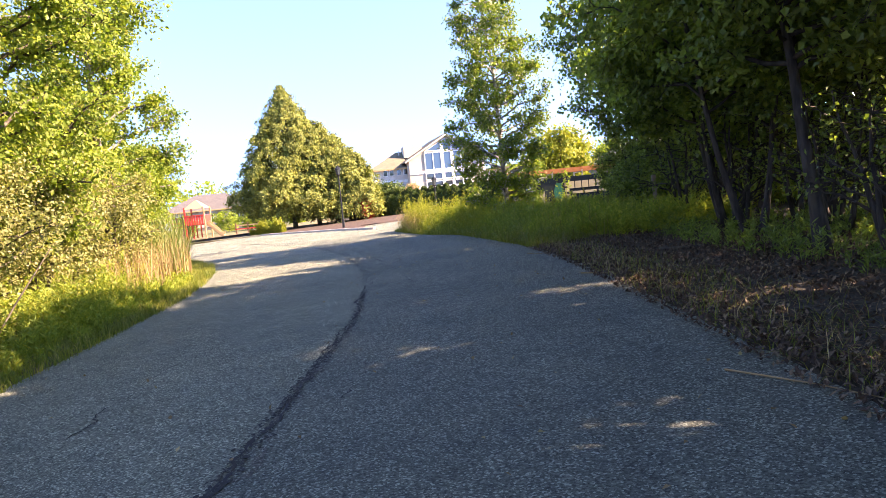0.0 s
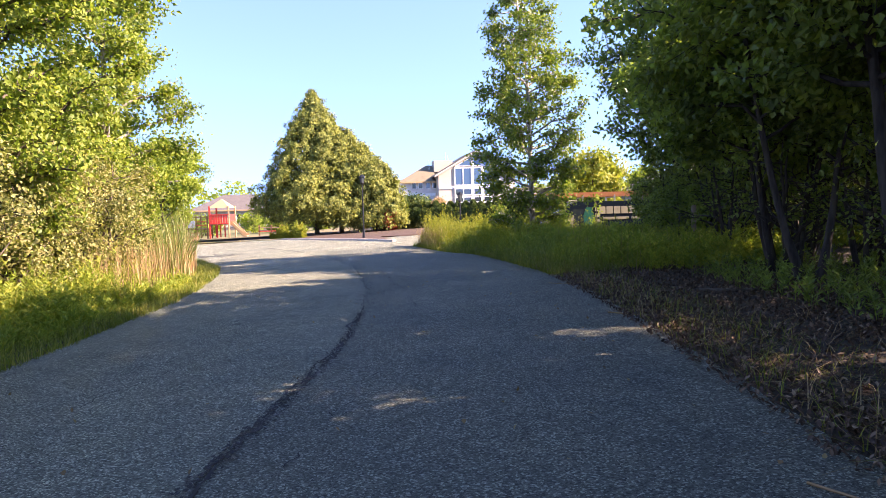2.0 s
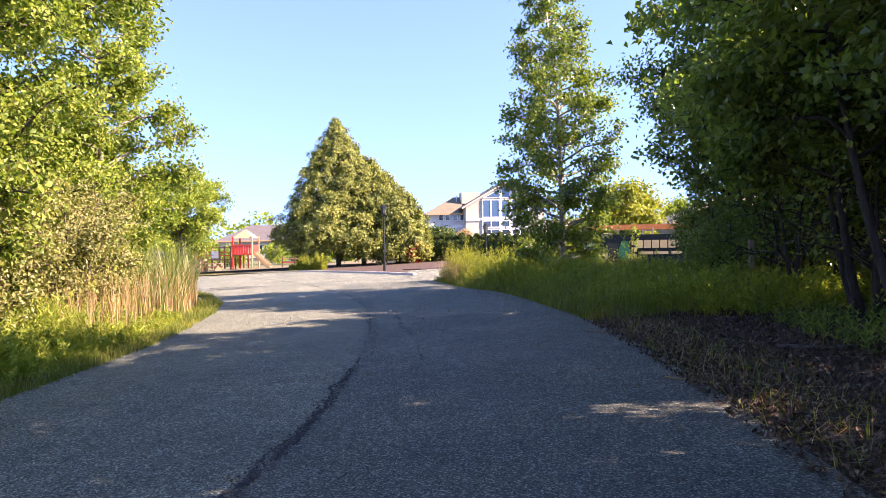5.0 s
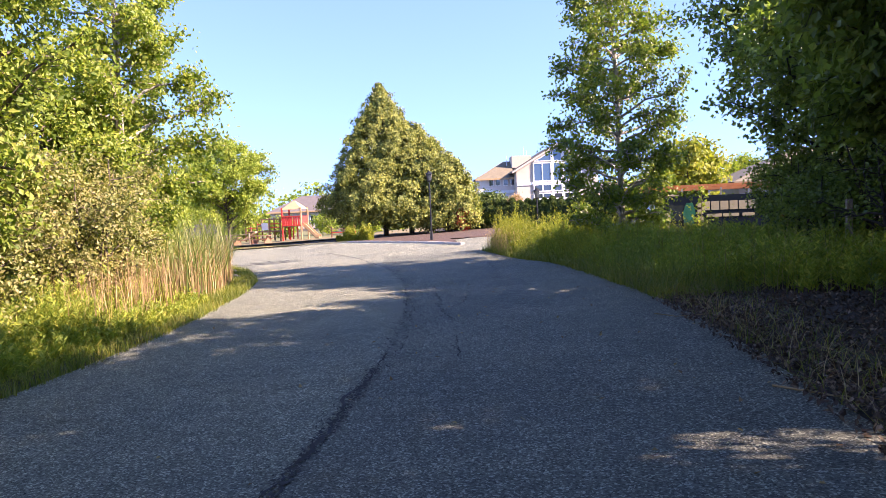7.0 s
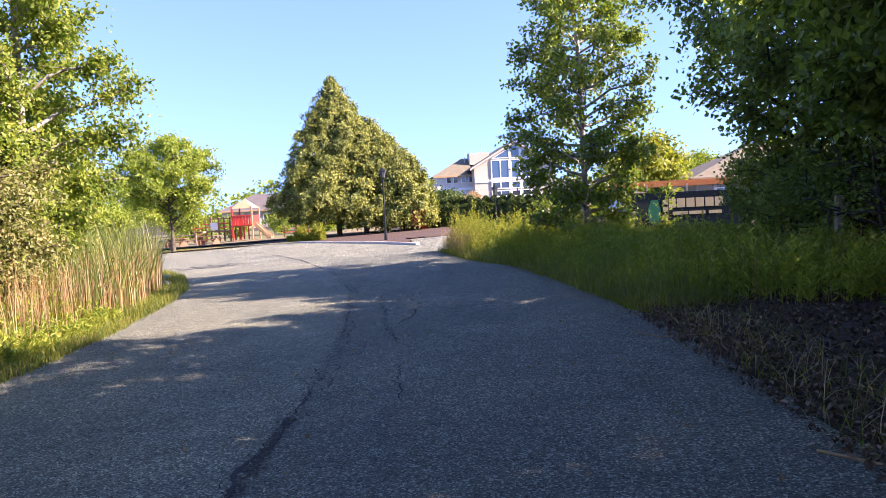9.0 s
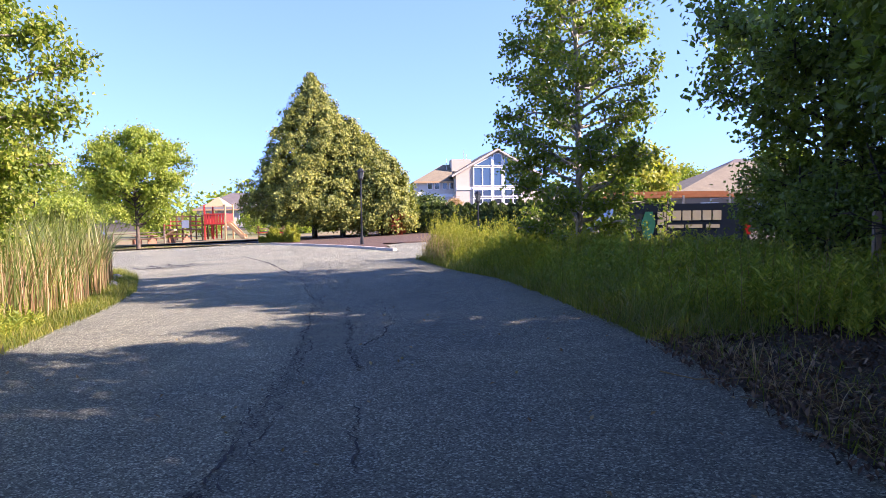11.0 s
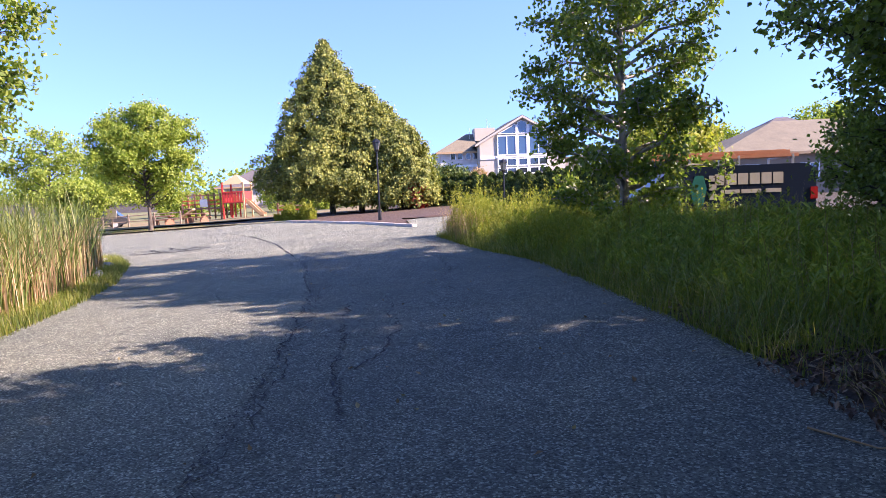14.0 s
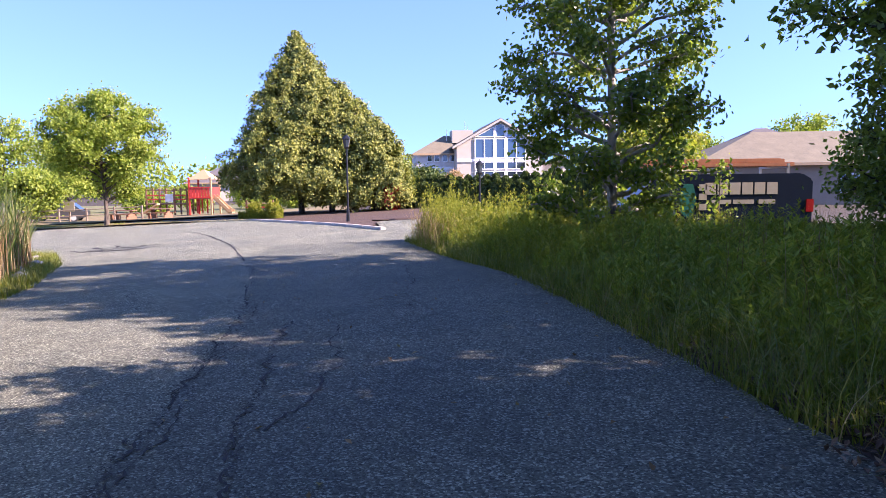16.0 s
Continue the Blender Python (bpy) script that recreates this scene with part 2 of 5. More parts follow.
def raw(name, verts, faces, material, parent=None, smooth=False):
    """One mesh from numpy arrays of points and of faces that all have the same number of corners."""
    verts, faces = np.asarray(verts, dtype=np.float32), np.asarray(faces, dtype=np.int32)
    k = faces.shape[1]
    me = bpy.data.meshes.new(name)
    me.vertices.add(len(verts))
    me.vertices.foreach_set("co", verts.ravel())
    me.loops.add(len(faces) * k)
    me.loops.foreach_set("vertex_index", faces.ravel())
    me.polygons.add(len(faces))
    me.polygons.foreach_set("loop_start", np.arange(0, len(faces) * k, k, dtype=np.int32))
    me.polygons.foreach_set("use_smooth", np.full(len(faces), smooth))
    me.update(calc_edges=True)
    me.materials.append(material)
    ob = new(name, me)
    ob.parent = parent
    return ob


def thing(name, m, label, category, group="", kind=""):
    e = new(name)
    e.empty_display_size = 0.2
    e.matrix_basis = m
    return tagged(e, label, category, group, kind)


def box(bm, x0, y0, z0, x1, y1, z1, bevel=0.0):
    r = bmesh.ops.create_cube(bm, size=1.0)
    for v in r["verts"]:
        v.co = Vector((x0 + (v.co.x + 0.5) * (x1 - x0), y0 + (v.co.y + 0.5) * (y1 - y0), z0 + (v.co.z + 0.5) * (z1 - z0)))
    if bevel:
        edges = list({e for v in r["verts"] for e in v.link_edges})
        bmesh.ops.bevel(bm, geom=edges, offset=bevel, segments=2, affect="EDGES")
    return bm


def boxed(*a, bevel=0.0):
    return box(bmesh.new(), *a, bevel=bevel)


def prism(points, axis, lo, hi, bevel=0.0):
    """A closed outline in the plane across an axis, drawn out from lo to hi along it."""
    bm = bmesh.new()

    def put(p, w):
        q = list(p)
        q.insert("xyz".index(axis), w)
        return bm.verts.new(q)
    a = [put(p, lo) for p in points]
    b = [put(p, hi) for p in points]
    bm.faces.new(a)
    bm.faces.new(b[::-1])
    n = len(points)
    for i in range(n):
        bm.faces.new((a[i], b[i], b[(i + 1) % n], a[(i + 1) % n]))
    bmesh.ops.recalc_face_normals(bm, faces=bm.faces)
    if bevel:
        bmesh.ops.bevel(bm, geom=list(bm.edges), offset=bevel, segments=2, affect="EDGES")
    return bm


def rod(bm, p, q, r0, r1=None, sides=8):
    p, q = Vector(p), Vector(q)
    d = q - p
    turn = d.to_track_quat("Z", "Y").to_matrix().to_4x4()
    bmesh.ops.create_cone(bm, cap_ends=True, segments=sides, radius1=r0, radius2=r0 if r1 is None else r1, depth=d.length,
                          matrix=Matrix.Translation((p + q) / 2) @ turn)
    return bm


def smooth01(a, b, x):
    t = np.clip((np.asarray(x, float) - a) / (b - a), 0, 1)
    return t * t * (3 - 2 * t)


def H(x, y):
    """Height of the land: it falls gently to the left, and dips to a yard beyond the verge."""
    base = 0.0384 * np.clip(x, -30, 10)
    s = smooth01(-2.5, 4, x) * smooth01(21.5, 26.5, y)
    base = base * (1 - s) - 0.52 * s
    base = base - 0.34 * smooth01(52, 66, y) * smooth01(-10, -19, x)
    far = smooth01(75, 140, y)
    return base * (1 - far) - 0.9 * far


def h1(x, y):
    return float(H(x, y))


def curve(points, x):
    """Reads a line of (y, x) knots smoothly at x."""
    ys, xs = zip(*points)
    return np.interp(x, ys, xs)


LEFT_EDGE = [(-12, -4.6), (4, -4.85), (7, -4.9), (9, -5.0), (11.5, -5.2), (13.5, -5.4), (15.7, -5.8), (19.1, -6.65), (21.8, -7.6), (25.7, -9.6), (28.5, -11.6), (31, -16), (36, -27), (52, -36)]
RIGHT_EDGE = [(-12, 2.1), (3, 2.22), (7, 2.18), (11, 2.08), (14, 1.87), (16, 1.5), (18, 1.1), (21, 0.42), (24.6, -0.85), (28, -2.05)]


def left_x(y):
    return curve(LEFT_EDGE, y)


def right_x(y):
    return curve(RIGHT_EDGE, y)


def tubes(lines, sides=6):
    """Tapered tubes along polylines: a list of (points, radii). Returns points and quads."""
    V, F, base = [], [], 0
    for pts, rad in lines:
        pts = np.asarray(pts, float)
        n = len(pts)
        tan = np.gradient(pts, axis=0)
        tan /= np.linalg.norm(tan, axis=1)[:, None] + 1e-9
        ref = np.where(np.abs(tan[:, 2:3]) > 0.9, np.array([[1.0, 0, 0]]), np.array([[0, 0, 1.0]]))
        u = np.cross(tan, ref)
        u /= np.linalg.norm(u, axis=1)[:, None] + 1e-9
        w = np.cross(tan, u)
        a = np.linspace(0, 2 * np.pi, sides, endpoint=False)
        ring = pts[:, None] + np.asarray(rad)[:, None, None] * (np.cos(a)[None, :, None] * u[:, None] + np.sin(a)[None, :, None] * w[:, None])
        V.append(ring.reshape(-1, 3))
        i, j = np.meshgrid(np.arange(n - 1), np.arange(sides), indexing="ij")
        i, j = i.ravel(), j.ravel()
        k = (j + 1) % sides
        F.append(base + np.stack([i * sides + j, i * sides + k, (i + 1) * sides + k, (i + 1) * sides + j], 1))
        base += n * sides
    return np.concatenate(V), np.concatenate(F)


def unit(v):
    return v / (np.linalg.norm(v, axis=1)[:, None] + 1e-9)


def leaves(P, length, width, rng, droop=0.0, flat=0.35, along=None, spread=1.0, face=None, oval=False):
    """Folded leaf blades at the points P. Returns points and triangles."""
    n = len(P)
    d = rng.normal(size=(n, 3)) * spread
    if along is not None:
        d += along
    d[:, 2] -= droop
    d = unit(d)
    up = rng.normal(size=(n, 3))
    up[:, 2] += flat * 3
    if face is not None:
        up = up * 0.6 + face
    s = unit(np.cross(d, up))
    nn = np.cross(s, d)
    L = length * rng.uniform(0.65, 1.3, (n, 1))
    W = width * rng.uniform(0.7, 1.25, (n, 1))
    fold = W * rng.uniform(0.05, 0.4, (n, 1))
    a = P - d * L * 0.5
    b = P + d * L * 0.5
    l = P - d * L * 0.06 + s * W * 0.5 + nn * fold
    r = P - d * L * 0.06 - s * W * 0.5 + nn * fold
    if oval:
        q, w = P + d * L * 0.22, s * W * 0.36
        l, r = l - d * L * 0.14, r - d * L * 0.14
        V = np.stack([a, r, q - w + nn * fold * 0.7, b, q + w + nn * fold * 0.7, l], 1).reshape(-1, 3)
        o = np.arange(n)[:, None] * 6
        return V, np.concatenate([o + np.array([[0, i, i + 1]]) for i in (1, 2, 3, 4)])
    V = np.stack([a, r, b, l], 1).reshape(-1, 3)
    o = np.arange(n)[:, None] * 4
    return V, np.concatenate([o + np.array([[0, 1, 2]]), o + np.array([[0, 2, 3]])])


def tree(name, x, y, height, radius, seed, leaf, bark, label, n_leaves=20000, leaf_len=0.09, crown_from=0.25, limbs=34, rise=0.5,
         shape="round", trunk_r=None, stems=1, lean=(0, 0), droop=0.5, clump=0.22, category="tree", group="", z=None, stray=0.0, oval=False):
    """A tree with trunk, branches and a crown of single leaves that gather round its twigs."""
    rng = np.random.default_rng(seed)
    zz = h1(x, y) - 0.04 if z is None else z
    root = thing(name, pose(x, y, zz), label, category, group)
    trunk_r = trunk_r or height * 0.013 + 0.03
    trunks, wood, twigs, pts, dirs = [], [], [], [], []
    for s in range(stems):
        a = rng.uniform(0, 2 * np.pi) if stems > 1 else 0
        k = 0.0 if stems == 1 else rng.uniform(0.1, 0.26)
        hh = height * (1 if s == 0 else rng.uniform(0.75, 0.98))
        t = np.linspace(0, 1, 9)
        wob = np.cumsum(rng.normal(size=(9, 2)) * 0.012 * height, axis=0) * t[:, None]
        path = np.stack([lean[0] * t * hh + np.cos(a) * k * hh * t ** 0.8 + wob[:, 0] + np.cos(a) * 0.12 * (stems > 1),
                         lean[1] * t * hh + np.sin(a) * k * hh * t ** 0.8 + wob[:, 1] + np.sin(a) * 0.12 * (stems > 1), t * hh], 1)
        rr = trunk_r * (1 - 0.9 * t ** 0.9) * (1.0 if stems == 1 else 0.62) + 0.006
        rr[0] *= 1.35
        trunks.append((path, rr))
        for i in range(max(5, limbs // stems)):
            f = crown_from + (0.985 - crown_from) * ((i + rng.uniform(0, 1)) / max(5, limbs // stems))
            g = (f - crown_from) / (1 - crown_from)
            if shape == "birch":
                prof = (0.58 + 0.42 * min(1, g * 4)) * (1 - g) ** 0.66 + 0.05
            elif shape == "spire":
                prof = (0.45 + 0.65 * min(1, g * 3.5)) * (1 - g ** 1.7) + 0.06
            else:
                prof = math.sqrt(max(0.02, 1 - (2 * g - 0.92) ** 2 * 0.92)) * (1 - 0.2 * g)
            start = np.array([np.interp(f, t, path[:, c]) for c in range(3)])
            az = i * 2.39996 + rng.uniform(-0.5, 0.5)
            ln = radius * prof * rng.uniform(0.72, 1.08) + (stray * radius if rng.uniform() < 0.12 else 0)
            up = rise * rng.uniform(0.4, 1.3) * (1.4 - g)
            u = np.linspace(0, 1, 6)
            q = start + ln * np.stack([np.cos(az) * u, np.sin(az) * u, up * u - droop * 0.25 * u ** 2], 1)
            q[1:] += rng.normal(size=(5, 3)) * ln * 0.035
            wood.append((q, np.interp(f, t, rr) * 0.55 * (1 - 0.85 * u) + 0.004))
            nt_ = max(5, int(ln * 9))
            for j in range(nt_):
                w = rng.uniform(0.22, 1.0) ** 0.75
                p0 = np.array([np.interp(w, u, q[:, c]) for c in range(3)])
                dv = rng.normal(size=3)
                dv[2] = dv[2] * 0.55 - droop * 0.35 + 0.2
                dv[:2] += np.array([np.cos(az), np.sin(az)]) * 0.7
                dv /= np.linalg.norm(dv)
                tl = ln * 0.28 * rng.uniform(0.5, 1.2) * (1.15 - 0.5 * w) + 0.1
                p1 = p0 + dv * tl
                if ln > 0.5 and leaf_len < 0.14:
                    twigs.append((np.array([p0, p1]), np.array([0.010, 0.003])))
                pts.append((p0, p1))
                dirs.append(dv)
    per = max(2, n_leaves // len(pts))
    A = np.array([p for p, _ in pts]).repeat(per, 0)
    B = np.array([p for _, p in pts]).repeat(per, 0)
    D = np.array(dirs).repeat(per, 0)
    w = rng.uniform(0.05, 1.1, (len(A), 1))
    P = A + (B - A) * w + rng.normal(size=A.shape) * clump * (0.35 + 0.4 * rng.uniform(size=(len(A), 1)))
    P = P[P[:, 2] > 0.05]
    D = D[: len(P)]
    V, F = tubes(trunks, 9)
    raw("trunk", V, F, bark, root, True)
    V, F = tubes(wood, 4)
    if twigs:
        V2, F2 = tubes(twigs, 3)
        V, F = np.concatenate([V, V2]), np.concatenate([F, F2 + len(V)])
    tagged(raw("bough", V, F, bark, root, True), kind="stuff")
    out = P * np.array([1.0, 1.0, 0.0])
    V, F = leaves(P, leaf_len, leaf_len * 0.72, rng, droop, 0.3, D * 0.6, 1.0, unit(out) * 0.7, oval)
    raw("crown", V, F, leaf, root)
    return root


def pyramid_tree(name, x, y, height, radius, seed, leaf, bark, label, clumps, per, leaf_len, taper=0.86):
    """A dense pyramidal tree: short boughs, and pendant sprays of leaves in a lobed shell."""
    rng = np.random.default_rng(seed)
    root = thing(name, pose(x, y, h1(x, y) + 0.05), label, "tree")
    t = np.linspace(0, 1, 9)
    sway = np.cumsum(rng.normal(size=(9, 2)) * 0.03, axis=0)
    V, F = tubes([(np.column_stack([sway, t * height * 0.97]), 0.17 * (1 - t) + 0.015)], 9)
    raw("trunk", V, F, bark, root, True)

    def profile(g):
        return radius * ((1 - g) ** taper * np.minimum(1, 0.72 + 2.4 * g) + 0.015)

    g = rng.uniform(0, 1, clumps * 3)
    g = g[rng.uniform(size=len(g)) < profile(g) / radius + 0.06][:clumps]
    n = len(g)
    az = rng.uniform(0, 2 * np.pi, n)
    lobes = 1 + 0.10 * np.sin(4 * az + 7 * g + seed) + 0.12 * np.sin(9 * az - 15 * g) + 0.10 * np.sin(g * 48 + 3 * az)
    depth = 1 - 0.5 * rng.uniform(size=n) ** 2.2
    r = profile(g) * lobes * depth
    z = height * (0.085 + 0.915 * g) + 0.12 * r
    C = np.column_stack([np.cos(az) * r, np.sin(az) * r, z])
    O = np.column_stack([np.cos(az), np.sin(az), np.full(n, 0.45)])
    bough = []
    for i in range(0, n, max(1, n // 130)):
        root_z = max(0.3, C[i, 2] - 0.12 * r[i])
        bough.append((np.array([[0, 0, root_z], C[i] * [0.5, 0.5, 0] + [0, 0, root_z + 0.1], C[i]]), np.array([0.045, 0.03, 0.008])))
    V, F = tubes(bough, 4)
    tagged(raw("bough", V, F, bark, root, True), kind="stuff")
    down = -np.abs(rng.normal(size=(n, per))) * 0.26 + 0.06
    P = np.repeat(C, per, 0).reshape(n, per, 3) + rng.normal(size=(n, per, 3)) * np.array([0.11, 0.11, 0.03])
    P[:, :, 2] += down
    P[:, :, :2] -= O[:, None, :2] * (down[:, :, None] * 0.35)
    O = np.repeat(O, per, 0)
    V, F = leaves(P.reshape(-1, 3), leaf_len, leaf_len * 0.8, rng, 0.9, 0.1, O * 0.5, 0.7, O * 1.5)
    raw("crown", V, F, leaf, root)
    return root


# ---------------------------------------------------------------- ground, road, yard
def axis(lo, a, b, hi, step, far=14):
    return np.concatenate([lo + (a - lo) * (1 - (1 - np.linspace(0, 1, far, endpoint=False)) ** 3), np.arange(a, b, step), b + (hi - b) * np.linspace(0, 1, far) ** 3])


ISLAND_L = [(33, -3.5), (36.7, -5.7), (40.6, -8.6), (45, -12.0), (45.6, -14.0), (49.5, -26.0), (52, -33)]
ISLAND_R = [(33, -3.45), (38.5, -4.6)]
VERGE_BACK = [(25, 4.6), (26, 2.4), (27.3, 1.0), (28.2, -0.6)]


def on_asphalt(x, y, grow=0.0):
    ok = (y < 28.3) & (x > left_x(y) - grow) & (x < right_x(y) + grow)
    ok |= (y >= 28.3) & (y < 33) & (x > left_x(y) - grow) & (x < 33)
    ok |= (y >= 33) & (y < 50) & (x > left_x(y) - grow) & (x < curve(ISLAND_L, y) + grow)
    ok |= (y >= 33) & (y < 38.5) & (x > curve(ISLAND_R, y) - grow) & (x < 33)
    ok |= (y >= 25) & (y < 28.3) & (x > curve(VERGE_BACK, y) - grow) & (x < 33)
    return ok


def build_ground():
    xs, ys = axis(-900, -40, 40, 900, 0.5), axis(-300, -14, 70, 1500, 0.5)
    X, Y = np.meshgrid(xs, ys)
    Z = H(X, Y) + np.where(on_asphalt(X, Y), -0.07, 0.0)
    rng = np.random.default_rng(5)
    Z += np.where(on_asphalt(X, Y, 0.6), 0, rng.uniform(-0.03, 0.05, X.shape))
    Z += smooth01(4, 9, X) * (1 - smooth01(11, 15, Y)) * 0.15
    n, m = X.shape
    i, j = np.meshgrid(np.arange(n - 1), np.arange(m - 1), indexing="ij")
    k = (i * m + j).ravel()
    ob = raw("ground", np.stack([X, Y, Z], -1).reshape(-1, 3), np.stack([k, k + 1, k + m + 1, k + m], 1), SOIL, None, True)
    tagged(ob, "uneven dark soil with patchy grass under the verges", "ground", kind="structure")


def strip(V, F, ys, lo, hi, cols, lift, ragged, rng):
    base = sum(len(v) for v in V)
    rows = []
    for y in ys:
        a, b = float(lo(y)), float(hi(y))
        u = np.linspace(0, 1, cols)
        x = a + (b - a) * u
        x[0] += rng.normal() * ragged
        x[-1] += rng.normal() * ragged
        rows.append(np.stack([x, np.full(cols, y), H(x, y) + lift], 1))
    V.append(np.concatenate(rows))
    i, j = np.meshgrid(np.arange(len(ys) - 1), np.arange(cols - 1), indexing="ij")
    k = (base + i * cols + j).ravel()
    F.append(np.stack([k, k + 1, k + cols + 1, k + cols], 1))


SEAM_LINE = [(-1.5, -12.0), (-1.5, 1.5), (-1.49, 3.8), (-1.38, 6.2), (-1.31, 8.2), (-1.35, 9.5), (-1.48, 11.05), (-1.74, 13.4), (-2.28, 16.3), (-3.0, 19.4), (-4.0, 22.4), (-4.7, 24.1), (-5.6, 28.31)]


def seam_x(y):
    return np.interp(y, [p[1] for p in SEAM_LINE], [p[0] for p in SEAM_LINE])


def build_road():
    rng = np.random.default_rng(8)
    V, F = [], []
    strip(V, F, np.arange(-12, 28.32, 0.31), left_x, lambda y: seam_x(y) + 0.002 * math.sin(9 * y), 12, 0.02, 0.0, rng)
    road_ob = raw("road", np.concatenate(V), np.concatenate(F), ASPHALT, None, True)
    tagged(road_ob, "worn grey asphalt lane with cracks and a seam", "road", kind="structure")
    V, F = [], []
    strip(V, F, np.arange(-12, 28.32, 0.31), seam_x, lambda y: right_x(y) + 0.018 * math.sin(7 * y) + 0.012 * math.sin(23 * y), 14, 0.02, 0.0, rng)
    tagged(raw("road", np.concatenate(V), np.concatenate(F), ASPHALT_NEW, None, True), "newer half of the asphalt lane, toned darker for tree shade", "road", kind="structure")
    V, F = [], []
    strip(V, F, np.linspace(28.31, 33, 16), left_x, lambda y: 33, 60, 0.02, 0.0, rng)
    strip(V, F, np.linspace(33, 50, 40), left_x, lambda y: curve(ISLAND_L, y), 30, 0.02, 0.0, rng)
    strip(V, F, np.linspace(33, 38.5, 14), lambda y: curve(ISLAND_R, y), lambda y: 33, 40, 0.02, 0.0, rng)
    strip(V, F, np.linspace(25, 28.31, 12), lambda y: curve(VERGE_BACK, y), lambda y: 33, 40, 0.02, 0.0, rng)
    lot = raw("parking_lot", np.concatenate(V), np.concatenate(F), ASPHALT, None, True)
    tagged(lot, "sunlit grey asphalt parking lot beside a planted island", "parking lot", kind="structure")
    return road_ob, lot


def ribbon(name, knots, width, jag, material, parent, seed, lift=0.026, step=0.12):
    """A thin uneven ribbon on the asphalt, for a crack or a worn seam."""
    rng = np.random.default_rng(seed)
    k = np.array(knots, float)
    d = np.concatenate([[0], np.cumsum(np.linalg.norm(np.diff(k, axis=0), axis=1))])
    s = np.arange(0, d[-1], step)
    n = len(s)
    c = np.stack([np.interp(s, d, k[:, 0]), np.interp(s, d, k[:, 1])], 1)
    tan = np.gradient(c, axis=0)
    tan /= np.linalg.norm(tan, axis=1)[:, None]
    side = np.stack([-tan[:, 1], tan[:, 0]], 1)

    def wander(gap, amount):
        q = np.arange(0, d[-1] + gap, gap)
        return np.interp(s, q, rng.normal(size=len(q)) * amount)
    off = wander(0.9, jag * 1.2) + wander(0.2, jag * 1.3) + wander(0.06, jag * 0.6)
    c = c + side * off[:, None]
    w = width * 0.5 * np.clip(0.55 + wander(0.5, 0.4) + wander(0.07, 0.35), 0.03, 1.5)[:, None]
    a, b = c + side * w, c - side * w
    V = np.concatenate([np.column_stack([a, H(a[:, 0], a[:, 1]) + lift]), np.column_stack([b, H(b[:, 0], b[:, 1]) + lift])])
    i = np.arange(n - 1)
    return raw(name, V, np.stack([i, i + 1, i + n + 1, i + n], 1), material, parent)


def kerb(name, knots, material, label):
    """A raised kerb of short cast lengths along a line."""
    root = thing(name, pose(0, 0, 0), label, "kerb", kind="structure")
    k = np.array(knots, float)
    d = np.concatenate([[0], np.cumsum(np.linalg.norm(np.diff(k, axis=0), axis=1))])
    n = int(d[-1] / 1.5)
    s = np.linspace(0, d[-1], n + 1)
    P = np.stack([np.interp(s, d, k[:, 0]), np.interp(s, d, k[:, 1])], 1)
    for p, q in zip(P[:-1], P[1:]):
        L = float(np.linalg.norm(q - p)) - 0.012
        bm = boxed(0, -0.09, -0.12, L, 0.09, 0.11, bevel=0.02)
        st = part("kerb_stone", bm, material, root)
        za, zb = h1(*p), h1(*q)
        st.matrix_basis = pose(p[0], p[1], za, 0, -math.degrees(math.atan2(zb - za, L)), math.degrees(math.atan2(q[1] - p[1], q[0] - p[0])))


def patch(name, lo, hi, ys, lift, material, label, kind="structure", cols=20):
    V, F = [], []
    strip(V, F, ys, lo, hi, cols, lift, 0.1, np.random.default_rng(3))
    V = np.concatenate(V)
    return tagged(raw(name, V, np.concatenate(F), material, None, True), label, name.replace("_", " "), kind=kind)


build_ground()
ROAD, LOT = build_road()
SEAM_LINE = SEAM_LINE[1:-1]
ribbon("seam", [(x + 0.045, y) for x, y in SEAM_LINE[:6]], 0.075, 0.03, SEAM, ROAD, 1, 0.0235, 0.03)
ribbon("crack", SEAM_LINE[:6], 0.028, 0.022, CRACK, ROAD, 60, 0.0265, 0.02)
ribbon("crack", [(x - 0.03, y) for x, y in SEAM_LINE[:6]], 0.014, 0.026, CRACK, ROAD, 61, 0.0272, 0.02)
ribbon("crack", SEAM_LINE[5:], 0.022, 0.024, CRACK, ROAD, 4, 0.0275, 0.02)
ribbon("crack", [(x + 0.11, y) for x, y in SEAM_LINE[5:9]], 0.016, 0.03, CRACK, ROAD, 62, 0.0278, 0.02)


def crumbs(knots, n, spread, size, seed):
    """Small broken-out pits along a crack, as one strewn part."""
    rng = np.random.default_rng(seed)
    k = np.array(knots, float)
    d = np.concatenate([[0], np.cumsum(np.linalg.norm(np.diff(k, axis=0), axis=1))])
    s = rng.uniform(0, d[-1], n)
    c = np.stack([np.interp(s, d, k[:, 0]) + rng.normal(size=n) * spread, np.interp(s, d, k[:, 1])], 1)
    a = rng.uniform(0, 2 * np.pi, n)[:, None] + np.arange(5)[None] * 1.2566 + rng.normal(size=(n, 5)) * 0.25
    r = size * rng.uniform(0.25, 1.0, (n, 1)) * rng.uniform(0.5, 1.2, (n, 5))
    x, y = c[:, :1] + np.cos(a) * r, c[:, 1:] + np.sin(a) * r * 1.5
    V = np.stack([x, y, H(x, y) + 0.0285 + rng.uniform(0, 0.0012, (n, 1))], -1).reshape(-1, 3)
    tagged(raw("crack_pits", V, np.arange(5 * n).reshape(-1, 5), CRACK, ROAD), kind="stuff")


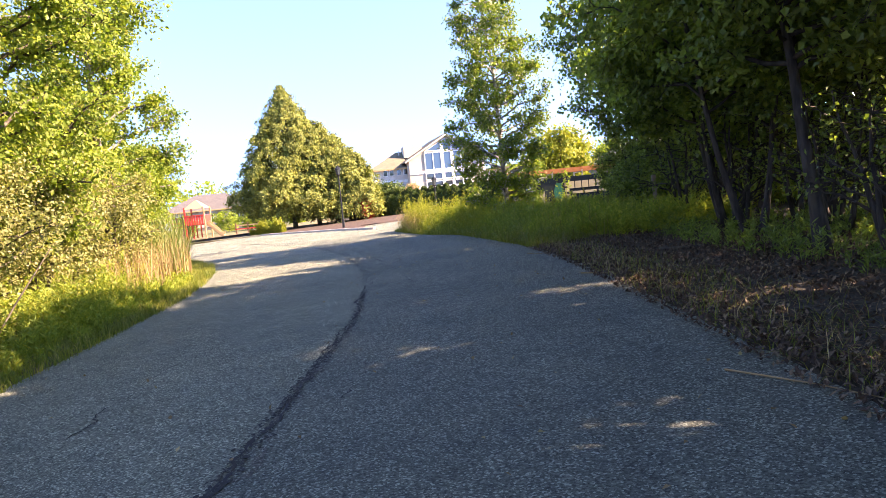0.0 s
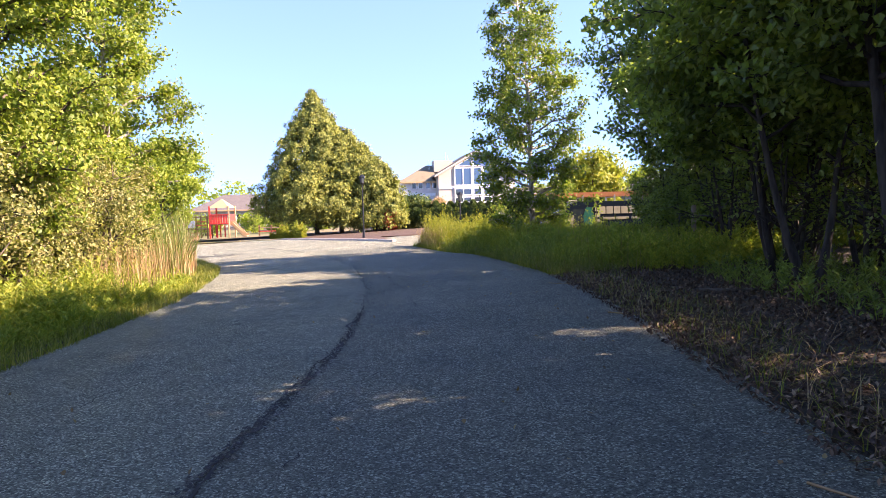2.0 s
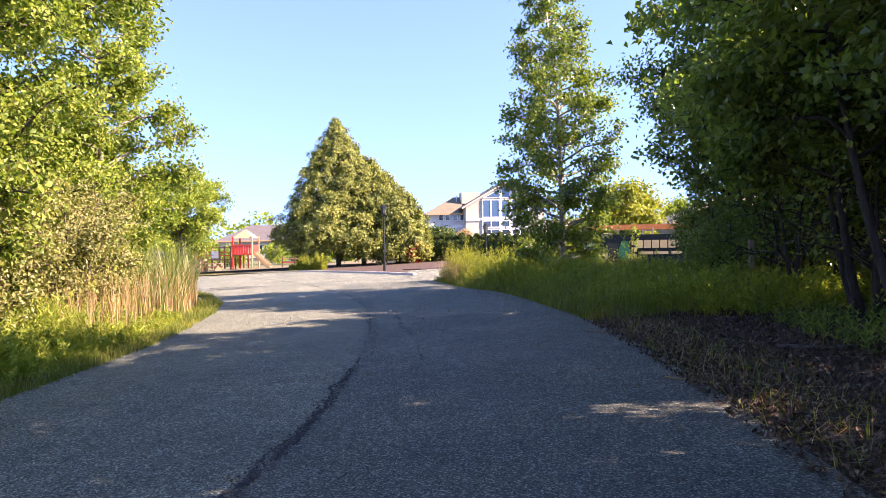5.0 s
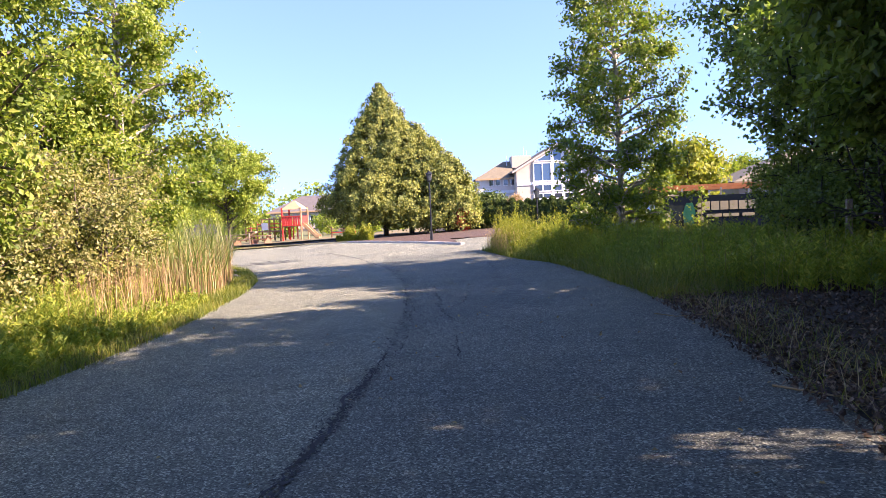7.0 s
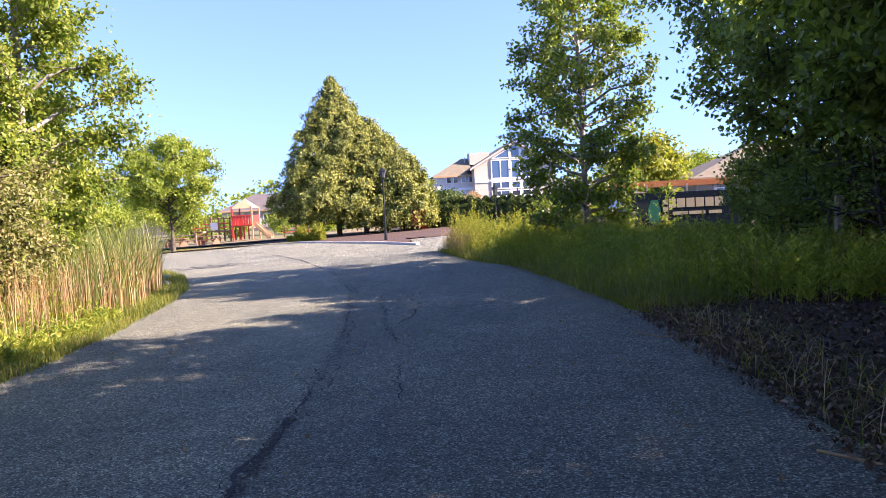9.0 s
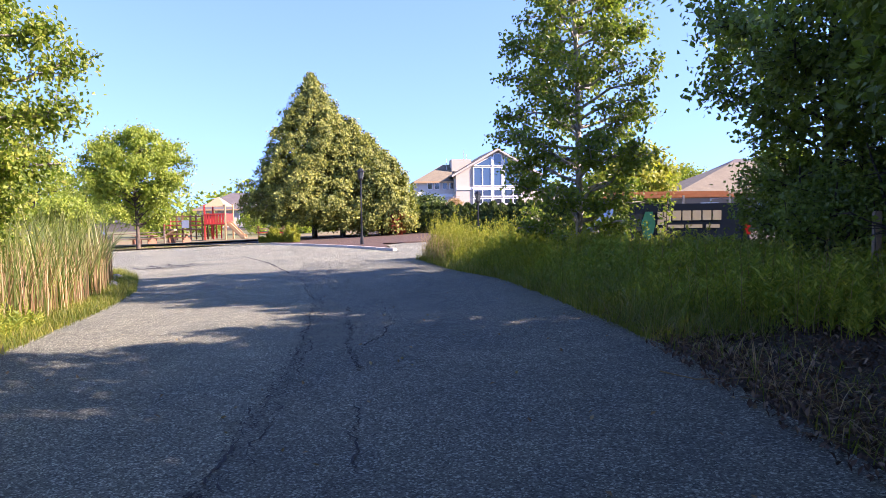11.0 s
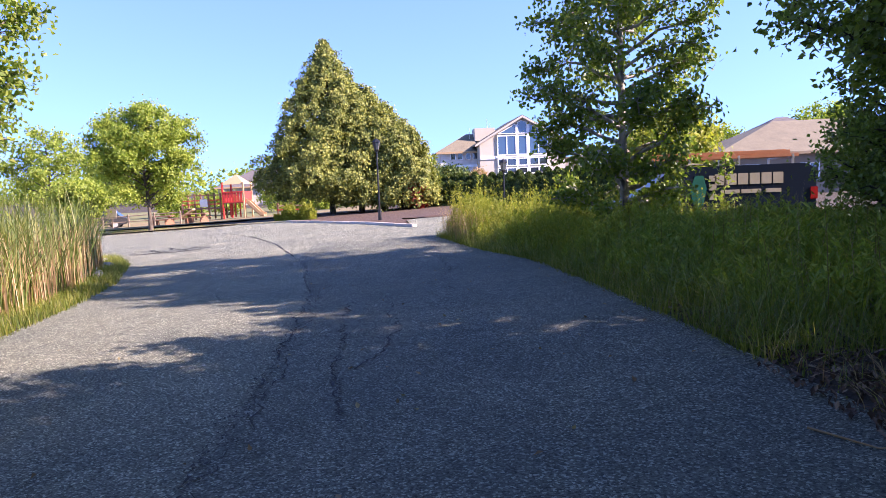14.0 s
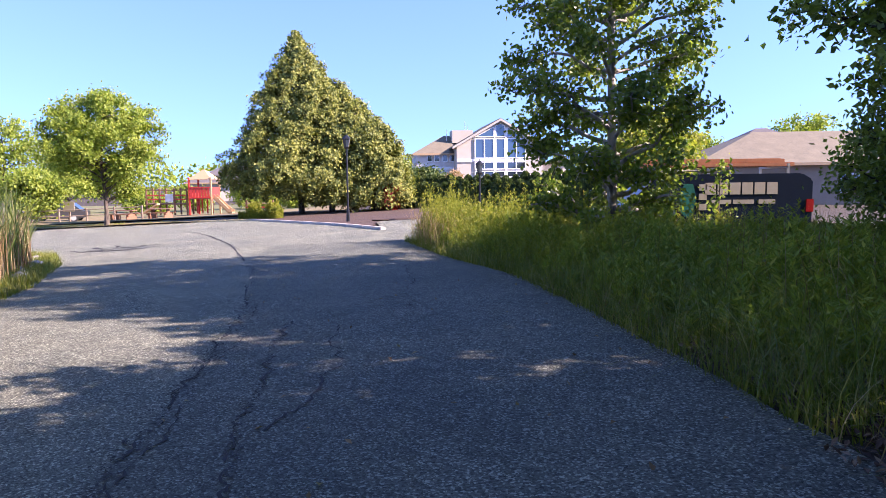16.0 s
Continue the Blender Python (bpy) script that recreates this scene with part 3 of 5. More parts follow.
crumbs(SEAM_LINE[:6], 1500, 0.035, 0.018, 5)
crumbs(SEAM_LINE[5:], 900, 0.05, 0.014, 6)
crumbs([(-1.1, 13.7), (-1.19, 14.13), (-1.35, 14.61), (-1.49, 15.05), (-1.56, 15.73), (-1.88, 16.91), (-2.11, 18.16)], 260, 0.02, 0.014, 7)
for i, kn in enumerate([[(-1.1, 13.7), (-1.19, 14.13), (-1.35, 14.61), (-1.49, 15.05), (-1.56, 15.73), (-1.88, 16.91), (-2.11, 18.16)], [(-1.3, 14.9), (-1.07, 15.69), (-1.21, 16.2), (-1.24, 16.73), (-1.4, 17.27), (-1.36, 17.6), (-1.46, 17.91)],
                        [(-0.86, 18.73), (-1.0, 19.6), (-1.14, 20.76), (-1.24, 21.8), (-1.41, 22.84)], [(-0.75, 4.6), (-0.9, 5.4), (-0.86, 6.2), (-0.78, 7.4)],
                        [(-1.0, 4.9), (-0.9, 5.4)], [(-3.0, 5.0), (-3.1, 7.0), (-2.9, 8.2)], [(-4.4, 19.2), (-5.2, 20.6), (-5.0, 22.0)],
                        [(-0.6, 11.2), (-0.9, 12.6)], [(-2.2, 21.5), (-1.5, 22.2), (-0.6, 22.1)]]):
    ribbon("crack", kn, 0.022 if i < 3 else 0.016, 0.026, CRACK, ROAD, 20 + i, 0.029, 0.02)
ribbon("crack", [(-5.0, 24.8), (-5.95, 26.9), (-7.0, 29.2), (-8.14, 31.3), (-9.3, 33.4), (-10.6, 35.5), (-12.9, 38.6)], 0.07, 0.006, CRACK, LOT, 3, 0.027, 0.12)
for i in range(7):
    a = i * 0.9
    ribbon("crack", [(-10.9 + 0.55 * math.cos(a) - i * 0.1, 30 + 1.2 * math.sin(a)), (-10.2 + 0.5 * math.cos(a + 1), 30 + 1.1 * math.sin(a + 1.2)), (-9.6 + 0.4 * math.cos(a + 2.2), 30 + 0.9 * math.sin(a + 2))], 0.13, 0.05, CRACK, LOT, 40 + i, 0.027 + i * 0.0006, 0.15)
kerb("kerb_island", [(-3.4, 32.9), (-5.7, 36.7), (-8.6, 40.6), (-12.0, 45.0)], KERB, "pale concrete kerb round a planted island")
kerb("kerb_lawn", [(-12.0, 45.0), (-14.0, 45.6), (-26.0, 49.5), (-33, 52)], KERB_YELLOW, "yellowish kerb along a dry lawn")
patch("lawn", lambda y: -60, lambda y: min(-12.3, float(curve(ISLAND_L, y)) - 0.1) if y < 52 else -9.0, np.linspace(45.8, 72, 26), 0.10, SAND, "dry yellow lawn before the play equipment")
patch("far_lawn", lambda y: -70, lambda y: -9.0, np.linspace(72, 98, 22), 0.10, TURF, "green lawn under the play equipment and trees")
patch("mulch_bed", lambda y: float(curve(ISLAND_L, y)) + 0.1 if y < 45 else -12.1, lambda y: float(curve(ISLAND_R, min(y, 38.5))) - 0.1 if y < 38.5 else 14, np.linspace(34.2, 52, 30), 0.09, MULCH, "dark bark mulch bed under trees and hedge")


# ---------------------------------------------------------------- trees
def plant_trees():
    LT = "tall leafy tree, sunlit yellow-green, on the verge"
    for i, (x, y, h, r, n) in enumerate([(-8.6, 12.6, 9.5, 3.3, 43000), (-8.4, 8.4, 9.0, 3.0, 34000), (-11.6, 15.2, 10.0, 3.4, 20000), (-12.2, 10.5, 10, 3.4, 10000), (-8.3, 4.2, 9, 3.0, 9000), (-12.5, 5.0, 10, 3.6, 5000)]):
        tree("deciduous_tree", x, y, h, r, 100 + i, L_LEFT, BARK, LT, n, 0.10, 0.10, 56, 0.55, "round", stray=0.12)
    tree("birch_tree", -9.2, 18.6, 9.2, 2.0, 120, L_LEFT, BIRCH_BARK, "slender pale-barked tree with open sunlit leaves", 34000, 0.10, 0.12, 52, 0.6, "spire", lean=(-0.01, 0.05), stray=0.25)
    tree("birch_tree", -12.0, 22.0, 6.5, 1.7, 121, L_LEFT, BIRCH_BARK, "small pale-barked tree behind the reeds", 9000, 0.11, 0.15, 36, 0.6, "spire")
    for i, (x, y) in enumerate([(-9.3, 17.3), (-10.6, 20.4), (-9.9, 15.2)]):
        tree("young_tree", x, y, 4.7, 1.7, 125 + i, L_LEFT, BARK, "young bushy tree beside the reeds, sunlit", 15000, 0.095, 0.12, 44, 0.6, "round", stray=0.15)
    tree("sapling", 4.4, 24.6, 2.1, 0.3, 129, L_MAPLE, BARK, "slender yellow-green sapling standing among the verge weeds", 220, 0.09, 0.25, 16, 0.7, "spire", trunk_r=0.015, clump=0.08)
    tree("red_shrub", -5.7, 48.4, 1.7, 0.7, 250, L_RED, BARK, "small red-leaved shrub by the hedge", 2500, 0.1, 0.1, 20, 0.7, "round", stems=3, category="shrub")
    tree("round_bush", -4.6, 62.0, 2.5, 2.0, 251, L_HEDGE, BARK, "dark round evergreen bush before the large house", 9000, 0.2, 0.05, 50, 0.4, "round", category="shrub", clump=0.35)
    tree("flowering_bush", -2.5, 60.0, 2.2, 0.9, 252, L_PINK, BARK, "pinkish flowering bush behind the hedge", 3500, 0.13, 0.1, 26, 0.6, "round", category="shrub")
    for i, (x, y, h, r, n) in enumerate([(-7.6, 12.8, 3.3, 1.5, 15000), (-7.5, 10.2, 3.2, 1.5, 14000), (-8.0, 15.6, 3.0, 1.4, 12000), (-7.5, 7.6, 3.0, 1.4, 11000), (-9.4, 17.0, 2.6, 1.3, 9000)]):
        tree("willow_shrub", x, y, h, r, 130 + i, L_SHRUB, BARK, "bushy shrub with pale greyish-yellow leaves", n, 0.07, 0.04, 40, 0.8, "round", stems=4, category="shrub")
    RT = "shaded leafy tree with several dark stems; unseen ones are added to cast shade"
    # those beside and behind the start are unseen, added to shade the lane
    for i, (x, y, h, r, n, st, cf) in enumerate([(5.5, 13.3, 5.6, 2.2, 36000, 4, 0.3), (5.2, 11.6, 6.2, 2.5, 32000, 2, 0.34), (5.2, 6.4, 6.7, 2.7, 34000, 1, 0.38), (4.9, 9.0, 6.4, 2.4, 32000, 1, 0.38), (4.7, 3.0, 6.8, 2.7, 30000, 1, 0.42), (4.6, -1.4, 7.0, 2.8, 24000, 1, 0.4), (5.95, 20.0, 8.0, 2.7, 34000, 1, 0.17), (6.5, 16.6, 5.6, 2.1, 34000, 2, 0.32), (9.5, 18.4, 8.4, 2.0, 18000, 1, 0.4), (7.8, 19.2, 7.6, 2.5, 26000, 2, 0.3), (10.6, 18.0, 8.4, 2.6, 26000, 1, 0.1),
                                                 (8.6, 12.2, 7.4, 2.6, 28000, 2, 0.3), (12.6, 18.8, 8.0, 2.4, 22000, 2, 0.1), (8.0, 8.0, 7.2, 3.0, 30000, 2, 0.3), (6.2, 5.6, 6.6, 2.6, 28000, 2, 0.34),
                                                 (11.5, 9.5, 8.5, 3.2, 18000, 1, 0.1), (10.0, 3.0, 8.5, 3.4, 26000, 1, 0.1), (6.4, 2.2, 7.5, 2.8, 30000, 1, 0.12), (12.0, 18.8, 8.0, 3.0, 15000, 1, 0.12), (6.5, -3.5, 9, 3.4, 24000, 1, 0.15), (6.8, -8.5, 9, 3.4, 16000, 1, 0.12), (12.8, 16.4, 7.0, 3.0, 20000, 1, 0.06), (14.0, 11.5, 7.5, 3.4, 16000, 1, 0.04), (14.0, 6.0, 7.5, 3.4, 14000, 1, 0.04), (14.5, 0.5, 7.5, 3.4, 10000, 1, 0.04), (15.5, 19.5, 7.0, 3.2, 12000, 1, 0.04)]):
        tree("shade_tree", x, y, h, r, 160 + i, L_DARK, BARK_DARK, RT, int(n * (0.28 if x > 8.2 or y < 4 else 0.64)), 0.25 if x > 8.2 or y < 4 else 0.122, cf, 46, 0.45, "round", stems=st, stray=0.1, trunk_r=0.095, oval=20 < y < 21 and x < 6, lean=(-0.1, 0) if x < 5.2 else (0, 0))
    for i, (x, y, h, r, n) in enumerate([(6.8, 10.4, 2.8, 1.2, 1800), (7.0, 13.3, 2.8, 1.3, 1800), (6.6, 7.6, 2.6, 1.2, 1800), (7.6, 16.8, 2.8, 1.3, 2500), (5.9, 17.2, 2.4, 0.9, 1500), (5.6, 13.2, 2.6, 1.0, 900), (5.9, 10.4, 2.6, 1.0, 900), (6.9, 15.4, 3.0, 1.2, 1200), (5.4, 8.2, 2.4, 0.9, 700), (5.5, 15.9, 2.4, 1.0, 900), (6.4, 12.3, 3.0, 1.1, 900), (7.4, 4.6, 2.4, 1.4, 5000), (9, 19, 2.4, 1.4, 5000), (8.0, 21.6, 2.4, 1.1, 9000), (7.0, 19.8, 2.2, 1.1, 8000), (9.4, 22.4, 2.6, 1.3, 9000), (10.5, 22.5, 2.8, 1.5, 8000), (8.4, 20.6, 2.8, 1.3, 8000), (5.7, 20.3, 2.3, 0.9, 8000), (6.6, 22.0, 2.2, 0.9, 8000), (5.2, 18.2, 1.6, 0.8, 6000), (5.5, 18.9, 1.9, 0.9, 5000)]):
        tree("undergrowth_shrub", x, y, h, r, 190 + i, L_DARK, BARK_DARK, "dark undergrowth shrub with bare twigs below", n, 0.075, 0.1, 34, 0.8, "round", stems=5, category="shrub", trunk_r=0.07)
    tree("birch_tree", 2.1, 22.9, 10.6, 2.0, 210, L_BIRCH, BIRCH_BARK, "tall young birch with pale trunk and sunlit edge", 29000, 0.092, 0.03, 104, 0.5, "birch", trunk_r=0.085, droop=0.6, clump=0.17, stray=0.1, oval=True)
    for i, (x, y, h, r, n) in enumerate([(-10.9, 50.3, 10.3, 4.35, 2700), (-9.15, 50.4, 7.6, 3.1, 1400), (-7.7, 49.9, 6.3, 2.6, 1100), (-6.3, 49.2, 5.0, 2.05, 800)]):
        pyramid_tree("linden_tree", x, y, h, r, 220 + i, L_FIR, BARK, "dense pyramidal tree with drooping sunlit foliage", n, 30, 0.145, 0.86 if i == 0 else 0.5)
    tree("maple_tree", -20.3, 46.2, 7.1, 3.2, 230, L_MAPLE, BARK, "round-crowned green tree on the lawn", 30000, 0.16, 0.17, 64, 0.55, "round", trunk_r=0.11, clump=0.26, stray=0.06)
    for i, (x, y, h, r, m) in enumerate([(-31, 56, 3.6, 2.2, L_MAPLE), (-36, 60, 8, 3.6, L_MAPLE), (8.0, 45, 5.2, 2.4, L_YELLOW), (9.5, 58, 4.6, 2.2, L_MAPLE), (17.5, 70, 5.4, 2.4, L_MAPLE), (10, 60, 5, 3, L_MAPLE), (-19, 92, 6, 3.4, L_HEDGE), (-26, 110, 7.5, 4, L_MAPLE), (-44, 80, 8, 4, L_MAPLE), (-50, 66, 9, 4.5, L_MAPLE), (26, 70, 7, 4, L_MAPLE)]):
        tree("distant_tree", x, y, h, r, 240 + i, m, BARK, "bright green leafy tree beyond the lawn and yard", 7000, 0.24, 0.15, 40, 0.5, "round", clump=0.4)


plant_trees()
for i, (x, y, h, r) in enumerate([(-37, 80, 2.4, 2.0), (-33.5, 78, 1.9, 1.7), (-31, 81, 2.6, 2.1), (-22.6, 80, 2.2, 1.8), (-19.6, 78, 1.7, 1.6), (-16.4, 76, 1.6, 1.4), (-26.5, 84, 2.8, 2.2)]):
    tree("garden_shrub", x, y, h, r, 270 + i, L_MAPLE, BARK, "green garden shrub behind the play equipment", 2200, 0.24, 0.04, 30, 0.5, "round", stems=3, category="shrub", clump=0.35)


def hedge():
    """A row of clipped evergreens, each a plant of its own."""
    rng = np.random.default_rng(31)
    first = None
    N = 26
    for row, (x0, y0, x1, y1, z0, z1) in enumerate([(-6.6, 52.0, 8.0, 42.5, 1.15, 1.75), (-5.0, 58.0, 10.0, 50.0, 1.75, 1.95)]):
        for i in range(N):
            u = i / (N - 1)
            x, y = x0 + (x1 - x0) * u, y0 + (y1 - y0) * u
            top = z0 + (z1 - z0) * u + rng.uniform(-0.12, 0.12)
            if first is None:
                first = thing("hedge_plant", pose(0, 0, 0), "dark evergreen hedge plant, sunlit at the tip", "hedge", "evergreen hedge")
                n = 1500
                g = rng.uniform(0, 1, n) ** 0.8
                a = rng.uniform(0, 2 * np.pi, n)
                r = 0.5 * np.sqrt(np.clip(1 - g ** 2.2, 0.02, 1)) * rng.uniform(0.75, 1.05, n)
                V, F = leaves(np.stack([np.cos(a) * r, np.sin(a) * r, 0.05 + g * 1.95], 1), 0.22, 0.12, rng, -0.8, 0.1, None, 0.6)
                raw("foliage", V, F, L_HEDGE, first)
                V, F = tubes([(np.array([[0, 0, 0], [0, 0, 0.9], [0.02, 0, 1.8]]), np.array([0.05, 0.04, 0.01]))])
                raw("trunk", V, F, BARK, first)
            m = pose(x, y, h1(x, y), 0, 0, rng.uniform(0, 360))
            sc = (top - h1(x, y)) / 2.0
            ob = first if (row == 0 and i == 0) else copy_thing(first, m)
            ob.matrix_basis = m
            ob.scale = (1.05, 1.05, sc)


hedge()


# ---------------------------------------------------------------- verges
def scatter(n, lo, hi, y0, y1, rng, power=1.0):
    y = rng.uniform(y0, y1, n)
    a, b = lo(y), hi(y)
    x = a + (b - a) * rng.uniform(0, 1, n) ** power
    return x, y


def blades(name, x, y, length, width, rng, material, label, category, lean=0.35, segs=2, z=None, spread_len=0.5):
    """Grass or reed blades: bent tapering strips that grow from the ground."""
    n = len(x)
    z = H(x, y) if z is None else z
    L = length * rng.uniform(1 - spread_len, 1 + spread_len * 0.6, n)
    a = rng.uniform(0, 2 * np.pi, n)
    bend = lean * rng.uniform(0.2, 1.4, n)
    d = np.stack([np.cos(a), np.sin(a)], 1)
    s = np.stack([-d[:, 1], d[:, 0]], 1)
    rows = []
    for k in range(segs + 1):
        t = k / segs
        c = np.stack([x, y], 1) + d * (bend * L * t ** 2)[:, None]
        zz = z - 0.03 + L * t * (1 - 0.35 * bend * t)
        w = width * (1 - t * 0.93) * 0.5
        rows += [np.column_stack([c - s * w, zz]), np.column_stack([c + s * w, zz])]
    V = np.stack(rows, 1).reshape(-1, 3)
    o = np.arange(n)[:, None] * (2 * (segs + 1))
    F = np.concatenate([o + np.array([[2 * k, 2 * k + 1, 2 * k + 3, 2 * k + 2]]) for k in range(segs)])
    return tagged(raw(name, V, F, material), label, category, kind="stuff")


def weeds(name, x, y, height, rng, material, label, per=26, leaf_len=0.10):
    """Tall leafy weeds: upright stems with narrow leaves all round and a denser tip."""
    n = len(x)
    lump = 0.88 + 0.2 * np.sin(x * 2.9 + 1.3 * np.sin(y * 1.7)) * np.sin(y * 2.3 + 0.8 * np.sin(x * 1.9))
    hgt = height * lump * rng.uniform(0.45, 1.0, n) * np.where(rng.uniform(0, 1, n) < 0.12, 1.4, 1.1)
    z = H(x, y)
    tilt = rng.normal(size=(n, 2)) * 0.12
    u = rng.uniform(0.08, 1.0, (n, per)) ** 0.8
    a = rng.uniform(0, 2 * np.pi, (n, per))
    out = 0.055 * (1.25 - u)
    P = np.stack([x[:, None] + tilt[:, :1] * u * hgt[:, None] + np.cos(a) * out, y[:, None] + tilt[:, 1:] * u * hgt[:, None] + np.sin(a) * out, z[:, None] + u * hgt[:, None]], -1).reshape(-1, 3)
    al = np.stack([np.cos(a), np.sin(a), np.full_like(a, 0.8)], -1).reshape(-1, 3)
    V, F = leaves(P, leaf_len, leaf_len * 0.24, rng, 0, 0.5, al * 1.6, 0.5)
    S = np.stack([x, y, z - 0.03], 1)
    T = np.stack([x + tilt[:, 0] * hgt, y + tilt[:, 1] * hgt, z + hgt], 1)
    w = np.array([[0.005, 0, 0]])
    V2 = np.stack([S - w, S + w, T], 1).reshape(-1, 3)
    F2 = np.arange(3 * n).reshape(-1, 3) + len(V)
    return tagged(raw(name, np.concatenate([V, V2]), np.concatenate([F, F2]), material), label, "weeds", kind="stuff")


def verges():
    rng = np.random.default_rng(61)
    # left verge: low grass along the edge, taller weeds behind
    x, y = scatter(32000, lambda v: left_x(v) - 1.5, lambda v: left_x(v) + 0.10, 3, 29.5, rng)
    blades("verge_grass", x, y, 0.22, 0.012, rng, L_GRASS, "bright short grass along the lane edge", "grass", 0.7)
    x, y = scatter(5200, lambda v: left_x(v) - 2.6, lambda v: left_x(v) - 0.35, 4, 17.5, rng, 1.0)
    back = np.clip((left_x(y) - x) / 1.6, 0.25, 1)
    keep = rng.uniform(size=len(x)) < 0.35 + 0.65 * back
    weeds("verge_weeds", x[keep], y[keep], 0.85 * back[keep] ** 0.7, rng, L_WEED, "sunlit yellow-green weeds beside the lane", 22, 0.10)
    x, y = scatter(4000, lambda v: left_x(v) - 9, lambda v: left_x(v) - 1.6, 3, 26, rng)
    weeds("back_weeds", x, y, 1.25, rng, L_WEED, "tall weeds under the trees", 11, 0.16)
    # reeds
    x, y = scatter(3000, lambda v: left_x(v) - 4.4, lambda v: left_x(v) - 0.7, 17.0, 28.3, rng)
    blades("reeds", x, y, 1.75, 0.04, rng, L_REED, "tall green reeds by the lane", "reeds", 0.42, 4)
    x, y = scatter(2700, lambda v: left_x(v) - 2.2, lambda v: left_x(v) - 0.6, 15.0, 28.0, rng)
    blades("dry_reed_stalks", x, y, 1.1, 0.019, rng, L_DRY, "dry reddish-brown reed stalks", "reeds", 0.14, 2)
    x, y = scatter(700, lambda v: left_x(v) - 2.4, lambda v: left_x(v) - 0.7, 13.5, 17.0, rng)
    blades("dry_reed_stalks", x, y, 1.0, 0.013, rng, L_DRY, "dry reddish-brown reed stalks", "reeds", 0.2, 2)
    # right verge: tall weeds from mid-way on, cut and littered ground before
    x, y = scatter(6400, lambda v: right_x(v) + 0.25, lambda v: np.where(v < 24, right_x(v) + 4.6, np.maximum(curve(VERGE_BACK, v), right_x(v) + 0.6)), 14.2, 28.2, rng)
    d = x - right_x(y)
    ok = (d > 0.35 + 1.3 * (1 - smooth01(14.3, 16.6, y)) + rng.normal(size=len(x)) * 0.12) & ~on_asphalt(x, y)
    x, y, d = x[ok], y[ok], d[ok]
    weeds("verge_weeds", x, y, (0.78 + 0.26 * smooth01(22.5, 25.5, y)) * np.clip(0.35 + d * 0.5, 0, 1) * (1 - 0.14 * smooth01(2, 3.6, d)), rng, L_WEED, "tall green weeds, yellow-tipped, on the verge", 22, 0.105)
    x, y = scatter(5000, lambda v: right_x(v) + 0.3, lambda v: np.where(v < 24, right_x(v) + 3.6, np.maximum(curve(VERGE_BACK, v), right_x(v) + 0.6)), 15.2, 28.2, rng)
    ok = ~on_asphalt(x, y)
    blades("tall_grass", x[ok], y[ok], 0.62, 0.011, rng, L_GRASS, "tall grass among the weeds", "grass", 0.55, 3)
    x, y = scatter(2600, lambda v: right_x(v) + 0.05, lambda v: right_x(v) + 1.1, 14.6, 27.5, rng)
    blades("arching_grass", x, y, 0.75, 0.009, rng, L_GRASS, "long pale grass arching to the lane", "grass", 1.25, 4)
    x, y = scatter(420, lambda v: right_x(v) + 0.0, lambda v: right_x(v) + 0.5, 9.0, 20.0, rng)
    blades("arching_stalks", x, y, 0.48, 0.007, rng, L_DRY, "pale dry grass stalks arching over the asphalt", "grass", 1.5, 4)
    x, y = scatter(420, lambda v: right_x(v) + 0.9, lambda v: right_x(v) + 3.2, 14.5, 24, rng)
    blades("seed_stalks", x, y, 1.05, 0.010, rng, L_DRY, "thin pale seed stalks above the weeds", "grass", 0.25, 3, None, 0.25)
    # goldenrod at the far end; its yellow also paints in the sunlit crest
    x, y = scatter(3200, lambda v: right_x(v) + 0.4, lambda v: np.where(v < 24, right_x(v) + 3.6, np.maximum(curve(VERGE_BACK, v), right_x(v) + 0.6)), 20.5, 28.2, rng)
    ok = ~on_asphalt(x, y)
    weeds("goldenrod", x[ok], y[ok], 0.86 + 0.42 * smooth01(22.3, 25, y[ok]), rng, L_YELLOW, "goldenrod among the verge weeds, yellowed for a sunlit look", 22, 0.085)
    x, y = scatter(900, lambda v: right_x(v) + 0.1, lambda v: right_x(v) + 1.2, 25.8, 28.6, rng)
    blades("seeding_grass", x, y, 0.85, 0.012, rng, L_PINK, "tall pinkish seeding grass at the verge tip", "grass", 0.3, 3)
    x, y = scatter(15000, lambda v: right_x(v) - 0.06, lambda v: right_x(v) + 1.3, 14.6, 28.3, rng)
    blades("verge_grass", x, y, 0.28, 0.012, rng, L_GRASS, "long grass hanging over the lane edge", "grass", 0.9)
    x, y = scatter(1600, lambda v: right_x(v) + 0.0, lambda v: right_x(v) + 1.1, 1.0, 15.2, rng)
    blades("cut_grass", x, y, 0.26, 0.010, rng, L_GRASS, "sparse flattened grass in the shade", "grass", 1.3)
    x, y = scatter(1000, lambda v: right_x(v) + 0.05, lambda v: right_x(v) + 1.7, 1.0, 9.0, rng)
    blades("hay", x, y, 0.30, 0.008, rng, L_DRY, "dry cut stalks lying on the verge", "hay", 2.2)
    x, y = scatter(26000, lambda v: right_x(v) + 0.1, lambda v: right_x(v) + 4.5, 3.0, 17.0, rng)
    P = np.stack([x, y, H(x, y) + rng.uniform(0.01, 0.06, len(x)) + smooth01(4, 9, x) * 0.15], 1)
    V, F = leaves(P, 0.07, 0.032, rng, 0, 1.6, None, 1.0)
    tagged(raw("leaf_litter", V, F, L_LITTER), "brown fallen leaves under the trees", "leaves", kind="stuff")
    x, y = scatter(3400, lambda v: right_x(v) - 0.16, lambda v: right_x(v) + 0.4, 1.0, 14.5, rng)
    P = np.stack([x, y, H(x, y) + rng.uniform(0.028, 0.06, len(x))], 1)
